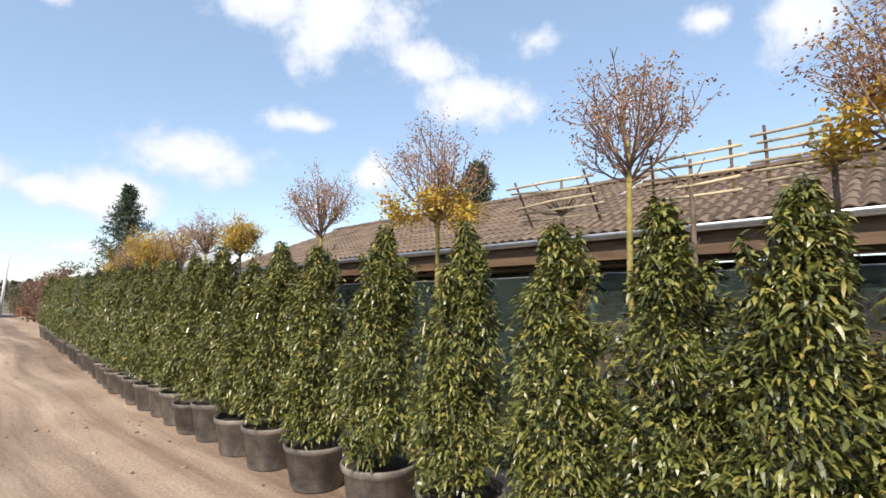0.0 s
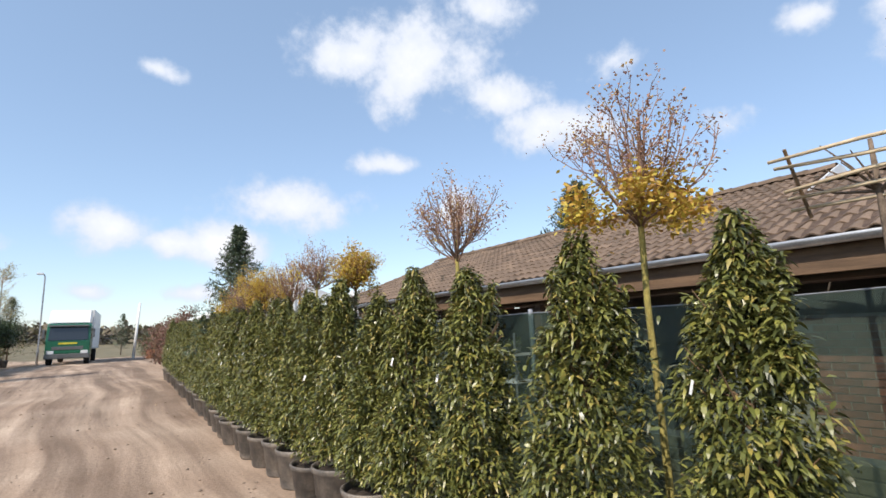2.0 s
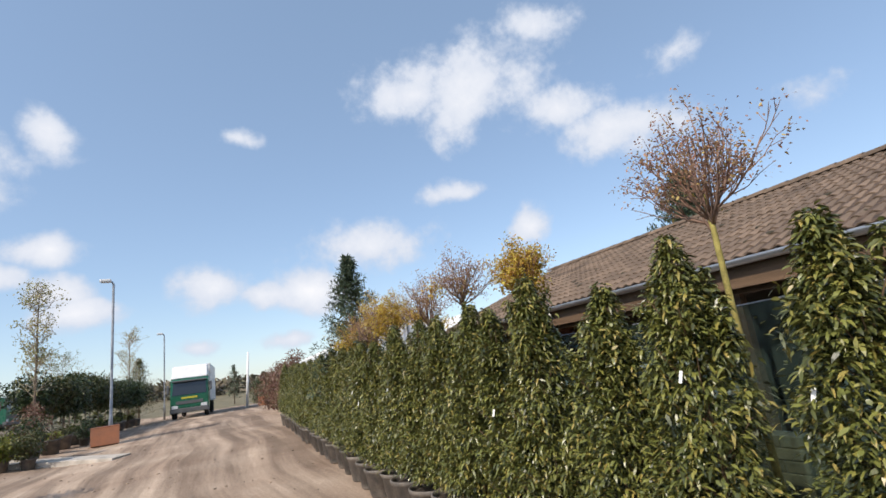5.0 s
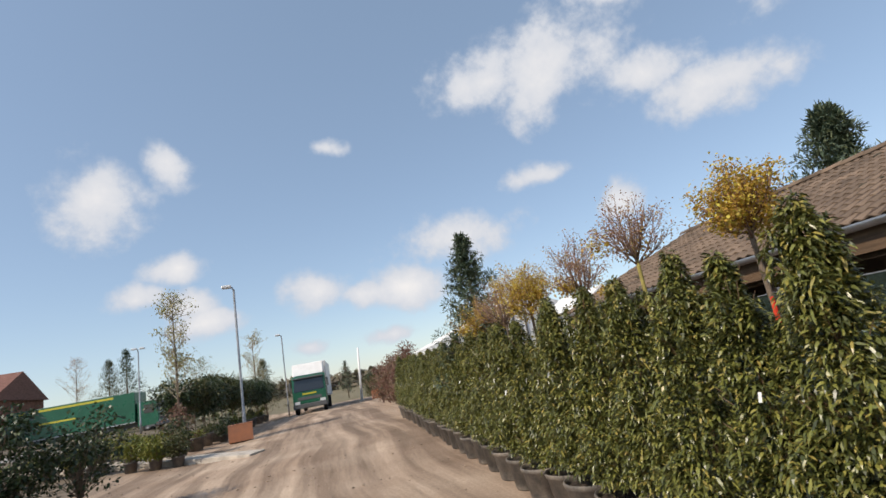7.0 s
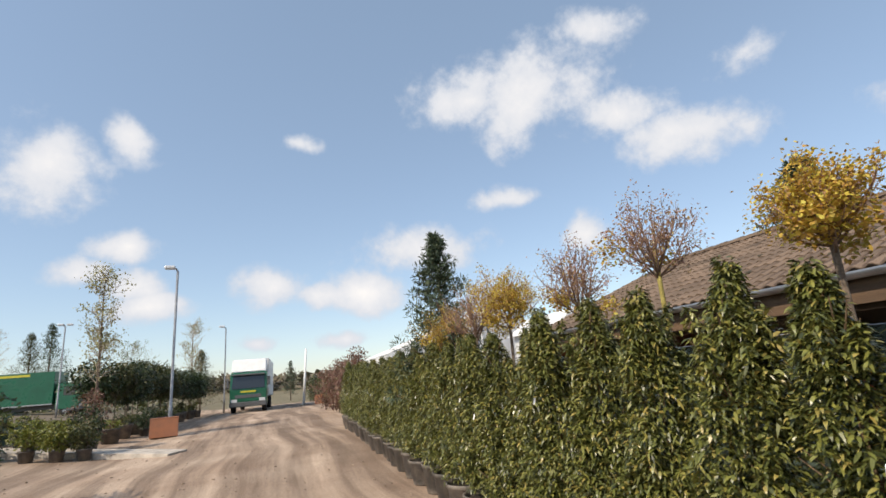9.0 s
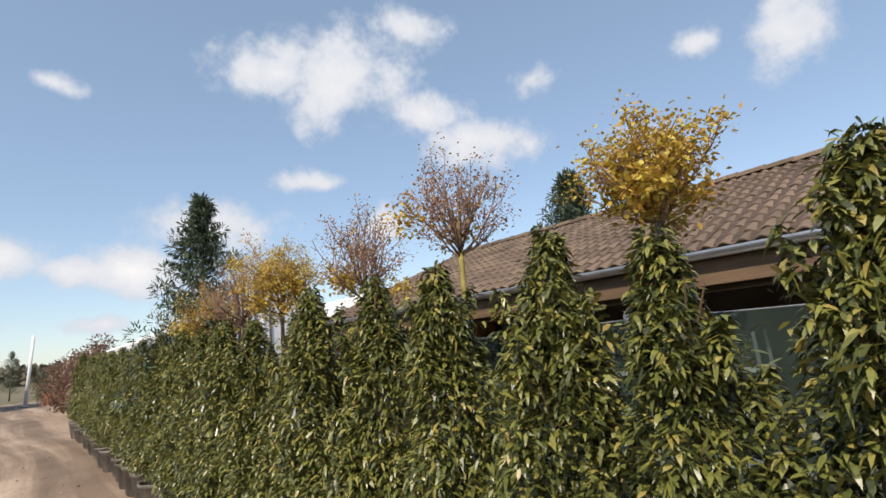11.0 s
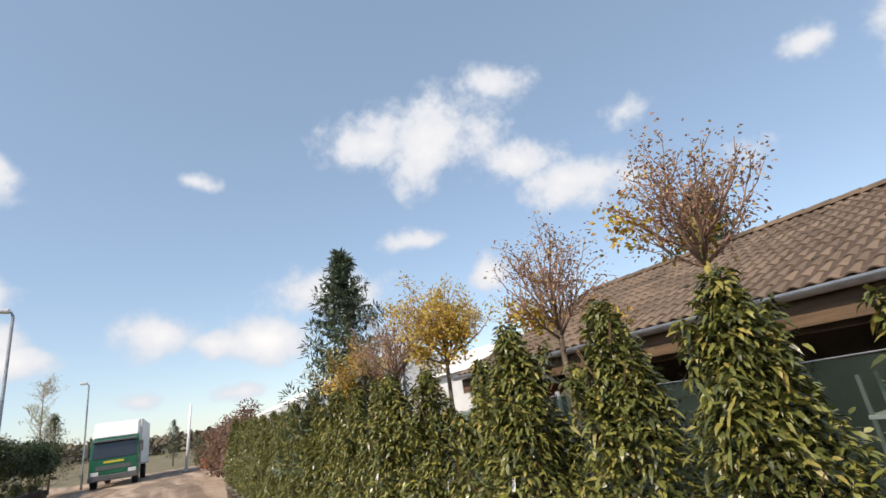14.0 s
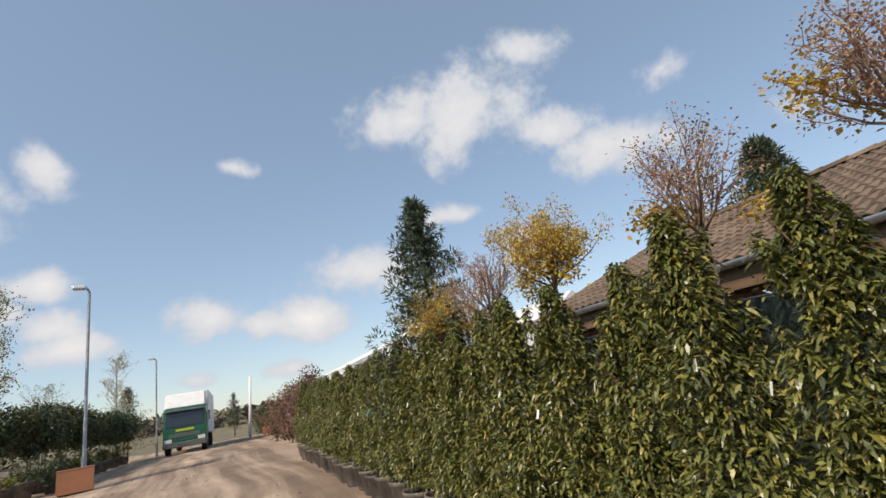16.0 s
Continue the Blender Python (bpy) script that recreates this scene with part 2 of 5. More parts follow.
G = [(0.0, (0.036, 0.046, 0.014)), (0.3, (0.095, 0.108, 0.028)), (0.6, (0.155, 0.168, 0.040)), (0.88, (0.24, 0.235, 0.055)), (1.0, (0.35, 0.27, 0.075))]
M = {
    "laurel": material("laurel_leaf", (0.06, 0.1, 0.02), 0.38, vary=0.3, scale=9, bump=0.1, stops=G, translucent=0.09, spec=0.6),
    "dark_leaf": material("dark_leaf", (0.04, 0.07, 0.02), 0.45, vary=0.3, bump=0.1, translucent=0.12,
                          stops=[(0, (0.018, 0.034, 0.012)), (0.5, (0.03, 0.055, 0.016)), (1, (0.06, 0.085, 0.022))]),
    "olive_leaf": material("olive_leaf", (0.1, 0.1, 0.04), 0.5, vary=0.3, bump=0.1, translucent=0.15,
                           stops=[(0, (0.04, 0.055, 0.018)), (0.5, (0.08, 0.09, 0.028)), (1, (0.14, 0.13, 0.04))]),
    "pale_leaf": material("pale_young_leaf", (0.4, 0.38, 0.2), 0.6, vary=0.2, bump=0.1, translucent=0.3,
                          stops=[(0, (0.30, 0.26, 0.14)), (0.5, (0.40, 0.38, 0.18)), (1, (0.46, 0.44, 0.22))]),
    "lime_leaf": material("lime_leaf", (0.2, 0.2, 0.03), 0.5, vary=0.25, bump=0.1, translucent=0.2,
                          stops=[(0, (0.09, 0.12, 0.02)), (0.5, (0.17, 0.19, 0.03)), (1, (0.26, 0.24, 0.04))]),
    "yellow_leaf": material("yellow_leaf", (0.5, 0.33, 0.04), 0.55, vary=0.25, bump=0.1, translucent=0.3,
                            stops=[(0, (0.42, 0.22, 0.06)), (0.35, (0.55, 0.34, 0.06)), (0.7, (0.62, 0.46, 0.08)), (1, (0.66, 0.58, 0.10))]),
    "bronze_leaf": material("bronze_leaf", (0.4, 0.2, 0.1), 0.6, vary=0.25, bump=0.1, translucent=0.3,
                            stops=[(0, (0.30, 0.14, 0.10)), (0.5, (0.45, 0.26, 0.18)), (0.8, (0.52, 0.36, 0.18)), (1, (0.58, 0.43, 0.12))]),
    "red_leaf": material("red_leaf", (0.25, 0.06, 0.05), 0.5, vary=0.3, bump=0.1, translucent=0.2,
                         stops=[(0, (0.13, 0.06, 0.045)), (0.4, (0.22, 0.10, 0.075)), (0.65, (0.28, 0.16, 0.11)), (1, (0.14, 0.13, 0.05))]),
    "needle": material("pine_needle", (0.04, 0.07, 0.03), 0.6, vary=0.3, bump=0.1, translucent=0.08,
                       stops=[(0, (0.042, 0.072, 0.05)), (0.6, (0.085, 0.125, 0.075)), (1, (0.16, 0.19, 0.10))]),
    "far_leaf": material("far_woodland", (0.12, 0.11, 0.06), 0.9, vary=0.4, bump=0.0,
                         stops=[(0, (0.13, 0.11, 0.085)), (0.5, (0.19, 0.155, 0.11)), (1, (0.17, 0.17, 0.10))]),
    "bark": material("grey_bark", (0.20, 0.15, 0.11), 0.9, vary=0.35, scale=20, bump=0.5, bump_scale=120),
    "bark_yellow": material("lichen_bark", (0.36, 0.30, 0.085), 0.85, vary=0.35, scale=14, bump=0.5, bump_scale=110),
    "twig": material("pink_twig", (0.29, 0.18, 0.13), 0.85, vary=0.3, scale=14, bump=0.2),
    "pale_twig": material("pale_twig", (0.42, 0.35, 0.26), 0.85, vary=0.25, scale=14, bump=0.2),
    "stem": material("brown_stem", (0.17, 0.11, 0.06), 0.85, vary=0.3, scale=14, bump=0.2),
    "pot": material("black_plastic_pot", (0.06, 0.056, 0.053), 0.6, vary=0.35, scale=5, bump=0.15, bump_scale=40, dark=(0.20, 0.17, 0.14), obrand=0.35),
    "soil": material("potting_soil", (0.05, 0.035, 0.025), 0.95, vary=0.4, scale=20, bump=0.8, bump_scale=90),
    "bamboo": material("bamboo_cane", (0.62, 0.50, 0.33), 0.55, vary=0.25, scale=12, bump=0.15),
    "tile": material("concrete_roof_tile", (0.185, 0.128, 0.088), 0.85, vary=0.32, scale=2.2, bump=0.5, bump_scale=70, obrand=0.22),
    "tile_far": material("concrete_roof_tile_rest", (0.185, 0.128, 0.088), 0.85, vary=0.32, scale=2.2, bump=0.5, bump_scale=70, island=0.22),
    "zinc": material("zinc_gutter", (0.52, 0.53, 0.55), 0.38, metal=0.75, vary=0.2, scale=5, bump=0.05),
    "timber": material("brown_timber", (0.155, 0.092, 0.05), 0.7, vary=0.35, scale=3, bump=0.3, stretch=(4, 0.4, 6)),
    "timber_dark": material("dark_timber", (0.10, 0.06, 0.035), 0.75, vary=0.35, scale=3, bump=0.3, stretch=(4, 0.4, 6)),
    "inner": material("shed_inside", (0.10, 0.085, 0.07), 0.9, vary=0.3, scale=2, bump=0.2),
    "brick": material("red_brick", (0.30, 0.13, 0.085), 0.9, vary=0.35, scale=5, bump=0.4, obrand=0.3),
    "mortar": material("mortar", (0.40, 0.36, 0.31), 0.95, vary=0.25, scale=7, bump=0.4),
    "white": material("white_paint", (0.78, 0.78, 0.77), 0.5, vary=0.08, scale=3, bump=0.03),
    "sheet": material("white_metal_sheet", (0.68, 0.69, 0.70), 0.45, vary=0.12, scale=3, bump=0.03),
    "green": material("green_truck_paint", (0.010, 0.11, 0.062), 0.3, vary=0.15, scale=2, bump=0.02),
    "yellow_sign": material("yellow_lettering", (0.55, 0.50, 0.05), 0.4, vary=0.1, bump=0),
    "grey": material("grey_plastic", (0.10, 0.105, 0.11), 0.5, vary=0.15, scale=5, bump=0.05),
    "rubber": material("tyre_rubber", (0.02, 0.02, 0.02), 0.85, vary=0.2, scale=10, bump=0.2),
    "dark_glass": material("windscreen", (0.02, 0.025, 0.03), 0.08, vary=0.05, bump=0, spec=0.8),
    "lamp_glass": material("headlamp_glass", (0.6, 0.62, 0.64), 0.15, vary=0.05, bump=0),
    "galv": material("galvanised_steel", (0.36, 0.37, 0.39), 0.5, metal=0.5, vary=0.2, scale=6, bump=0.05),
    "concrete": material("pale_concrete", (0.54, 0.48, 0.41), 0.9, vary=0.25, scale=4, bump=0.4, bump_scale=50),
    "orange_board": material("brick_red_board", (0.42, 0.17, 0.085), 0.75, vary=0.25, scale=4, bump=0.2, dark=(0.33, 0.15, 0.09)),
    "red_tape": material("red_ribbon", (0.65, 0.05, 0.02), 0.5, vary=0.1, bump=0),
    "tag": material("white_plastic_tag", (0.82, 0.82, 0.80), 0.4, vary=0.05, bump=0),
    "dark_roof": material("reddish_tile_roof", (0.22, 0.10, 0.075), 0.85, vary=0.3, scale=3, bump=0.4, stretch=(1, 1, 5)),
    "clod": material("earth_clod", (0.30, 0.225, 0.165), 0.95, vary=0.3, scale=10, bump=0.4, island=0.4),
    "moss": material("moss", (0.05, 0.04, 0.022), 0.95, vary=0.3, scale=20, bump=0.5),
    "block": material("pale_block", (0.50, 0.40, 0.28), 0.9, vary=0.25, scale=6, bump=0.4, obrand=0.2),
    "asphalt": material("pale_road", (0.36, 0.33, 0.29), 0.9, vary=0.2, scale=1, bump=0.2),
}


def net_material():
    mt = bpy.data.materials.new("green_shade_net")
    mt.use_nodes = True
    nt = mt.node_tree
    bs = nt.nodes["Principled BSDF"]
    N, L = nt.nodes.new, nt.links.new
    co, no = N("ShaderNodeTexCoord"), N("ShaderNodeTexNoise")
    no.inputs["Scale"].default_value, no.inputs["Detail"].default_value = 1.1, 7
    L(co.outputs["Object"], no.inputs["Vector"])
    cr = N("ShaderNodeValToRGB")
    cr.color_ramp.elements[0].position, cr.color_ramp.elements[0].color = 0.35, (0.010, 0.022, 0.016, 1)
    cr.color_ramp.elements[1].position, cr.color_ramp.elements[1].color = 0.7, (0.034, 0.056, 0.044, 1)
    L(no.outputs["Fac"], cr.inputs[0]); L(cr.outputs[0], bs.inputs["Base Color"])
    bs.inputs["Roughness"].default_value = 0.6
    tr, mx = N("ShaderNodeBsdfTransparent"), N("ShaderNodeMixShader")
    tr.inputs[0].default_value = (0.75, 0.9, 0.82, 1)
    mr = N("ShaderNodeMapRange"); mr.inputs["To Min"].default_value, mr.inputs["To Max"].default_value = 0.45, 0.9
    L(no.outputs["Fac"], mr.inputs["Value"]); L(mr.outputs[0], mx.inputs[0])
    L(tr.outputs[0], mx.inputs[1]); L(bs.outputs[0], mx.inputs[2])
    L(mx.outputs[0], nt.nodes["Material Output"].inputs["Surface"])
    return mt


def ground_material():
    mt = bpy.data.materials.new("sandy_earth")
    mt.use_nodes = True
    nt = mt.node_tree
    bs = nt.nodes["Principled BSDF"]
    N, L = nt.nodes.new, nt.links.new
    co = N("ShaderNodeTexCoord")

    def noise_node(scale, detail, stretch=(1, 1, 1)):
        mp, n = N("ShaderNodeMapping"), N("ShaderNodeTexNoise")
        mp.inputs["Scale"].default_value = stretch
        n.inputs["Scale"].default_value, n.inputs["Detail"].default_value = scale, detail
        L(co.outputs["Object"], mp.inputs["Vector"]); L(mp.outputs[0], n.inputs["Vector"])
        return n.outputs["Fac"]

    def ramp(fac, a, ca, b, cb):
        r = N("ShaderNodeValToRGB")
        r.color_ramp.elements[0].position, r.color_ramp.elements[0].color = a, (*ca, 1)
        r.color_ramp.elements[1].position, r.color_ramp.elements[1].color = b, (*cb, 1)
        L(fac, r.inputs[0])
        return r.outputs[0]
    base = ramp(noise_node(0.5, 6), 0.35, (0.33, 0.245, 0.18), 0.68, (0.48, 0.385, 0.30))
    wob = N("ShaderNodeTexNoise"); wob.inputs["Scale"].default_value, wob.inputs["Detail"].default_value = 0.11, 1
    L(co.outputs["Object"], wob.inputs["Vector"])
    warp = N("ShaderNodeVectorMath"); warp.operation = "MULTIPLY_ADD"
    L(wob.outputs["Color"], warp.inputs[0]); warp.inputs[1].default_value = (1.9, 0, 0); L(co.outputs["Object"], warp.inputs[2])

    def ruts(scale, stretch):
        mp, n = N("ShaderNodeMapping"), N("ShaderNodeTexNoise")
        mp.inputs["Scale"].default_value = stretch
        n.inputs["Scale"].default_value, n.inputs["Detail"].default_value, n.inputs["Roughness"].default_value = scale, 6, 0.6
        L(warp.outputs[0], mp.inputs["Vector"]); L(mp.outputs[0], n.inputs["Vector"])
        return n.outputs["Fac"]
    t1 = ramp(ruts(1.0, (1.4, 0.075, 1)), 0.41, (0.52, 0.47, 0.43), 0.58, (1.10, 1.07, 1.04))
    t2 = ramp(ruts(1.0, (3.6, 0.24, 1)), 0.36, (0.72, 0.69, 0.66), 0.62, (1.08, 1.06, 1.05))
    tm = N("ShaderNodeMix"); tm.data_type = "RGBA"; tm.blend_type = "MULTIPLY"; tm.inputs["Factor"].default_value = 0.7
    L(t1, tm.inputs["A"]); L(t2, tm.inputs["B"])
    tracks = tm.outputs["Result"]
    grit = ramp(noise_node(26, 5), 0.3, (0.78, 0.76, 0.74), 0.7, (1.12, 1.12, 1.12))
    m1 = N("ShaderNodeMix"); m1.data_type = "RGBA"; m1.blend_type = "MULTIPLY"; m1.inputs["Factor"].default_value = 0.9
    L(base, m1.inputs["A"]); L(tracks, m1.inputs["B"])
    m2 = N("ShaderNodeMix"); m2.data_type = "RGBA"; m2.blend_type = "MULTIPLY"; m2.inputs["Factor"].default_value = 0.9
    L(m1.outputs["Result"], m2.inputs["A"]); L(grit, m2.inputs["B"])
    # past the yard the bare earth gives way to mulch and rough field
    sp = N("ShaderNodeSeparateXYZ"); L(co.outputs["Object"], sp.inputs[0])
    edge = noise_node(0.35, 4)

    def blend(value, lo, hi, colour, under):
        add = N("ShaderNodeMath"); add.operation = "MULTIPLY_ADD"; L(edge, add.inputs[0]); add.inputs[1].default_value = 4.0; L(value, add.inputs[2])
        mr = N("ShaderNodeMapRange"); mr.inputs["From Min"].default_value, mr.inputs["From Max"].default_value = lo + 2, hi + 2
        L(add.outputs[0], mr.inputs["Value"])
        mx = N("ShaderNodeMix"); mx.data_type = "RGBA"
        L(mr.outputs[0], mx.inputs["Factor"]); L(under, mx.inputs["A"]); L(colour, mx.inputs["B"])
        return mx.outputs["Result"]
    neg = N("ShaderNodeMath"); neg.operation = "MULTIPLY"; L(sp.outputs[0], neg.inputs[0]); neg.inputs[1].default_value = -1
    mulch = ramp(noise_node(3, 6), 0.35, (0.10, 0.075, 0.05), 0.7, (0.21, 0.165, 0.115))
    field = ramp(noise_node(0.4, 6), 0.35, (0.12, 0.105, 0.055), 0.7, (0.21, 0.17, 0.10))
    lay = blend(neg.outputs[0], 5.2, 6.4, mulch, m2.outputs["Result"])
    lay = blend(sp.outputs[1], 56, 60, field, lay)
    L(lay, bs.inputs["Base Color"])
    bs.inputs["Roughness"].default_value = 0.95
    bp = N("ShaderNodeBump"); bp.inputs["Strength"].default_value = 0.6; bp.inputs["Distance"].default_value = 0.02
    L(noise_node(35, 6), bp.inputs["Height"]); L(bp.outputs[0], bs.inputs["Normal"])
    return mt


M["net"], M["ground"] = net_material(), ground_material()


# ---- mesh helpers ----
def mesh_ob(name, verts, faces, mat, parent=None, label="", smooth=False):
    me = bpy.data.meshes.new(name)
    me.from_pydata([tuple(v) for v in verts], [], [tuple(int(i) for i in f) for f in faces])
    me.materials.append(mat)
    if smooth:
        me.polygons.foreach_set("use_smooth", [True] * len(me.polygons))
    ob = new(name, me)
    ob.parent = parent
    if label:
        ob["label"] = label
    return ob


def part(name, bm, mat, parent=None, label="", smooth=False):
    """Links a bmesh as one mesh object under a thing or a part."""
    me = bpy.data.meshes.new(name)
    bm.normal_update()
    bm.to_mesh(me)
    bm.free()
    me.materials.append(mat)
    if smooth:
        me.polygons.foreach_set("use_smooth", [True] * len(me.polygons))
    ob = new(name, me)
    ob.parent = parent
    if label:
        ob["label"] = label
    return ob


def thing(name, m, label, category, group="", kind=""):
    e = new(name)
    e.empty_display_size = 0.1
    e.matrix_basis = m
    return tagged(e, label, category, group, kind)


def box(x0, y0, z0, x1, y1, z1, bevel=0.0, bm=None):
    bm2 = bmesh.new()
    bmesh.ops.create_cube(bm2, size=1)
    bmesh.ops.scale(bm2, vec=(x1 - x0, y1 - y0, z1 - z0), verts=bm2.verts)
    bmesh.ops.translate(bm2, vec=((x0 + x1) / 2, (y0 + y1) / 2, (z0 + z1) / 2), verts=bm2.verts)
    if bevel:
        bmesh.ops.bevel(bm2, geom=bm2.edges[:], offset=bevel, segments=2, affect="EDGES", profile=0.5)
    if bm is None:
        return bm2
    tmp = bpy.data.meshes.new("tmp")
    bm2.to_mesh(tmp); bm2.free()
    bm.from_mesh(tmp); bpy.data.meshes.remove(tmp)
    return bm


def revolve(profile, n=20):
    """A turned body from (radius, height) pairs."""
    vs, fs = [], []
    for r, z in profile:
        for k in range(n):
            a = 2 * math.pi * k / n
            vs.append((r * math.cos(a), r * math.sin(a), z))
    for i in range(len(profile) - 1):
        for k in range(n):
            a, b = i * n + k, i * n + (k + 1) % n
            fs.append((a, b, b + n, a + n))
    return vs, fs


def tubes(paths, sides=5):
    """Tapered tubes along lists of (point, radius)."""
    vs, fs = [], []
    for path in paths:
        s0 = len(vs)
        for i, (p, r) in enumerate(path):
            p = Vector(p)
            q = Vector(path[min(i + 1, len(path) - 1)][0]) - Vector(path[max(i - 1, 0)][0])
            q = q.normalized() if q.length > 1e-6 else Vector((0, 0, 1))
            a = q.cross(Vector((0.3, 0.9, 0.31))).normalized()
            b = q.cross(a)
            for k in range(sides):
                t = 2 * math.pi * k / sides
                vs.append(p + (a * math.cos(t) + b * math.sin(t)) * r)
        for i in range(len(path) - 1):
            for k in range(sides):
                u, v = s0 + i * sides + k, s0 + i * sides + (k + 1) % sides
                fs.append((u, v, v + sides, u + sides))
        fs.append(tuple(s0 + k for k in range(sides))[::-1])
        e = s0 + (len(path) - 1) * sides
        fs.append(tuple(e + k for k in range(sides)))
    return vs, fs


def leaves(rng, pts, dirs, length, width, droop=0.35, broad=0.35):
    """Lance-shaped leaves that arch over: six corners and three faces each."""
    n = len(pts)
    d = dirs / np.maximum(np.linalg.norm(dirs, axis=1), 1e-6)[:, None]
    side = np.cross(d, np.array([0, 0, 1.0]) + rng.normal(0, 0.45, (n, 3)))
    side /= np.maximum(np.linalg.norm(side, axis=1), 1e-6)[:, None]
    L = (length * rng.uniform(0.65, 1.25, n))[:, None]
    W = (width * rng.uniform(0.75, 1.2, n))[:, None] * 0.5
    bend = np.array([0, 0, -1.0]) * L * droop * rng.uniform(0.3, 1.7, (n, 1))
    v = np.empty((n, 6, 3))
    a, b = pts + d * L * broad + bend * 0.12, pts + d * L * 0.72 + bend * 0.5
    v[:, 0] = pts
    v[:, 1], v[:, 2] = a - side * W, a + side * W
    v[:, 3], v[:, 4] = b - side * W * 0.72, b + side * W * 0.72
    v[:, 5] = pts + d * L * 0.95 + bend
    base = np.arange(n) * 6
    f = [(i, i + 1, i + 2) for i in base] + [(i + 1, i + 3, i + 4, i + 2) for i in base] + [(i + 3, i + 5, i + 4) for i in base]
    return v.reshape(-1, 3), f


def np_mesh(name, v, f, mat, parent=None, label=""):
    me = bpy.data.meshes.new(name)
    me.from_pydata(v.tolist(), [], f)
    me.materials.append(mat)
    ob = new(name, me)
    ob.parent = parent
    if label:
        ob["label"] = label
    return ob


# ---- ground ----
def ground_z(x, y):
    """Flat yard with shallow ruts, a bank across the track and a low rise far off."""
    far = max(0.0, min(1.0, (math.hypot(x, y) - 90) / 160))
    z = 3.6 * far * far * (3 - 2 * far) + 0.016 * max(0.0, min(y, 30) - 8)
    z += min(1.5, 0.07 * max(0.0, -x - 3.5)) * max(0.0, min(1.0, (y - 12) / 8))
    if -3.4 < x < 2.2 and -6 < y < 45:
        z += 0.02 * noise.noise(Vector((x * 1.7, y * 0.12, 3))) + 0.012 * noise.noise(Vector((x * 5, y * 0.6, 1)))
    return z


def site(x, y, z=0, rx=0, ry=0, rz=0):
    """A pose on the ground."""
    return pose(x, y, ground_z(x, y) + z, rx, ry, rz)


def axis(lo, hi, steps):
    out = [lo]
    for a, b, s in steps:
        n = max(1, round((b - a) / s))
        out += [a + (b - a) * k / n for k in range(n)]
    return out + [hi]


xs = axis(-1500, 1500, [(-400, -60, 30), (-60, -12, 6), (-12, -3.6, 0.8), (-3.6, 2.6, 0.12), (2.6, 14, 0.8), (14, 60, 6), (60, 400, 30)])
ys = axis(-1500, 1500, [(-400, -40, 30), (-40, -6, 3), (-6, 30, 0.4), (30, 60, 1.5), (60, 120, 6), (120, 400, 20)])
gv = [(x, y, ground_z(x, y)) for y in ys for x in xs]
gf = [(j * len(xs) + i, j * len(xs) + i + 1, (j + 1) * len(xs) + i + 1, (j + 1) * len(xs) + i) for j in range(len(ys) - 1) for i in range(len(xs) - 1)]
tagged(mesh_ob("ground", gv, gf, M["ground"], smooth=True), "sandy brown yard of packed earth with tyre ruts", "ground", kind="structure")


# ---- the tiled shed ----
EAVE_X, EAVE_Z, PITCH = 5.60, 2.29, radians(21.2)
RIDGE_X, RIDGE_X_LOW, STEP_Y, Y0, Y1 = 9.5, 8.4, 3.45, -7.0, 14.1


def roof_z(x):
    return EAVE_Z + (x - EAVE_X) * math.tan(PITCH)


shed = thing("shed", pose(0, 0, 0), "long low timber-and-brick shed under a brown tiled roof", "building")


def pantile():
    """One S-shaped tile, lying in its own plane: x across, y up the slope."""
    vs, fs, n, w, l = [], [], 12, 0.302, 0.36
    for row, (y, lift) in enumerate(((0, 0.020), (l, 0.0))):
        for k in range(n + 1):
            u = k / n
            z = 0.015 * math.sin(4 * math.pi * (u + 0.03)) + lift
            vs += [(u * w - w / 2, y, z + 0.014), (u * w - w / 2, y, z)]
    m_ = 2 * (n + 1)
    for k in range(n):
        a = 2 * k
        fs += [(a, a + 2, m_ + a + 2, m_ + a), (a + 1, a, m_ + a, m_ + a + 1)] if k == 0 else [(a, a + 2, m_ + a + 2, m_ + a)]
        fs.append((a + 1, a + 3, a + 2, a))
    return vs, fs


TV, TF = pantile()
slope = Matrix(((0, math.cos(PITCH), -math.sin(PITCH)), (-1, 0, 0), (0, math.sin(PITCH), math.cos(PITCH)))).to_4x4()


def tile_matrix(row, col, rng):
    s = row * 0.305 - 0.05
    y = Y0 + 0.15 + col * 0.30
    jit = Matrix.Rotation(rng.gauss(0, 0.008), 4, "Z") @ Matrix.Translation((rng.gauss(0, 0.003), rng.gauss(0, 0.005), rng.gauss(0, 0.002)))
    return Matrix.Translation((EAVE_X + s * math.cos(PITCH), y, EAVE_Z + s * math.sin(PITCH) + 0.02)) @ slope @ jit


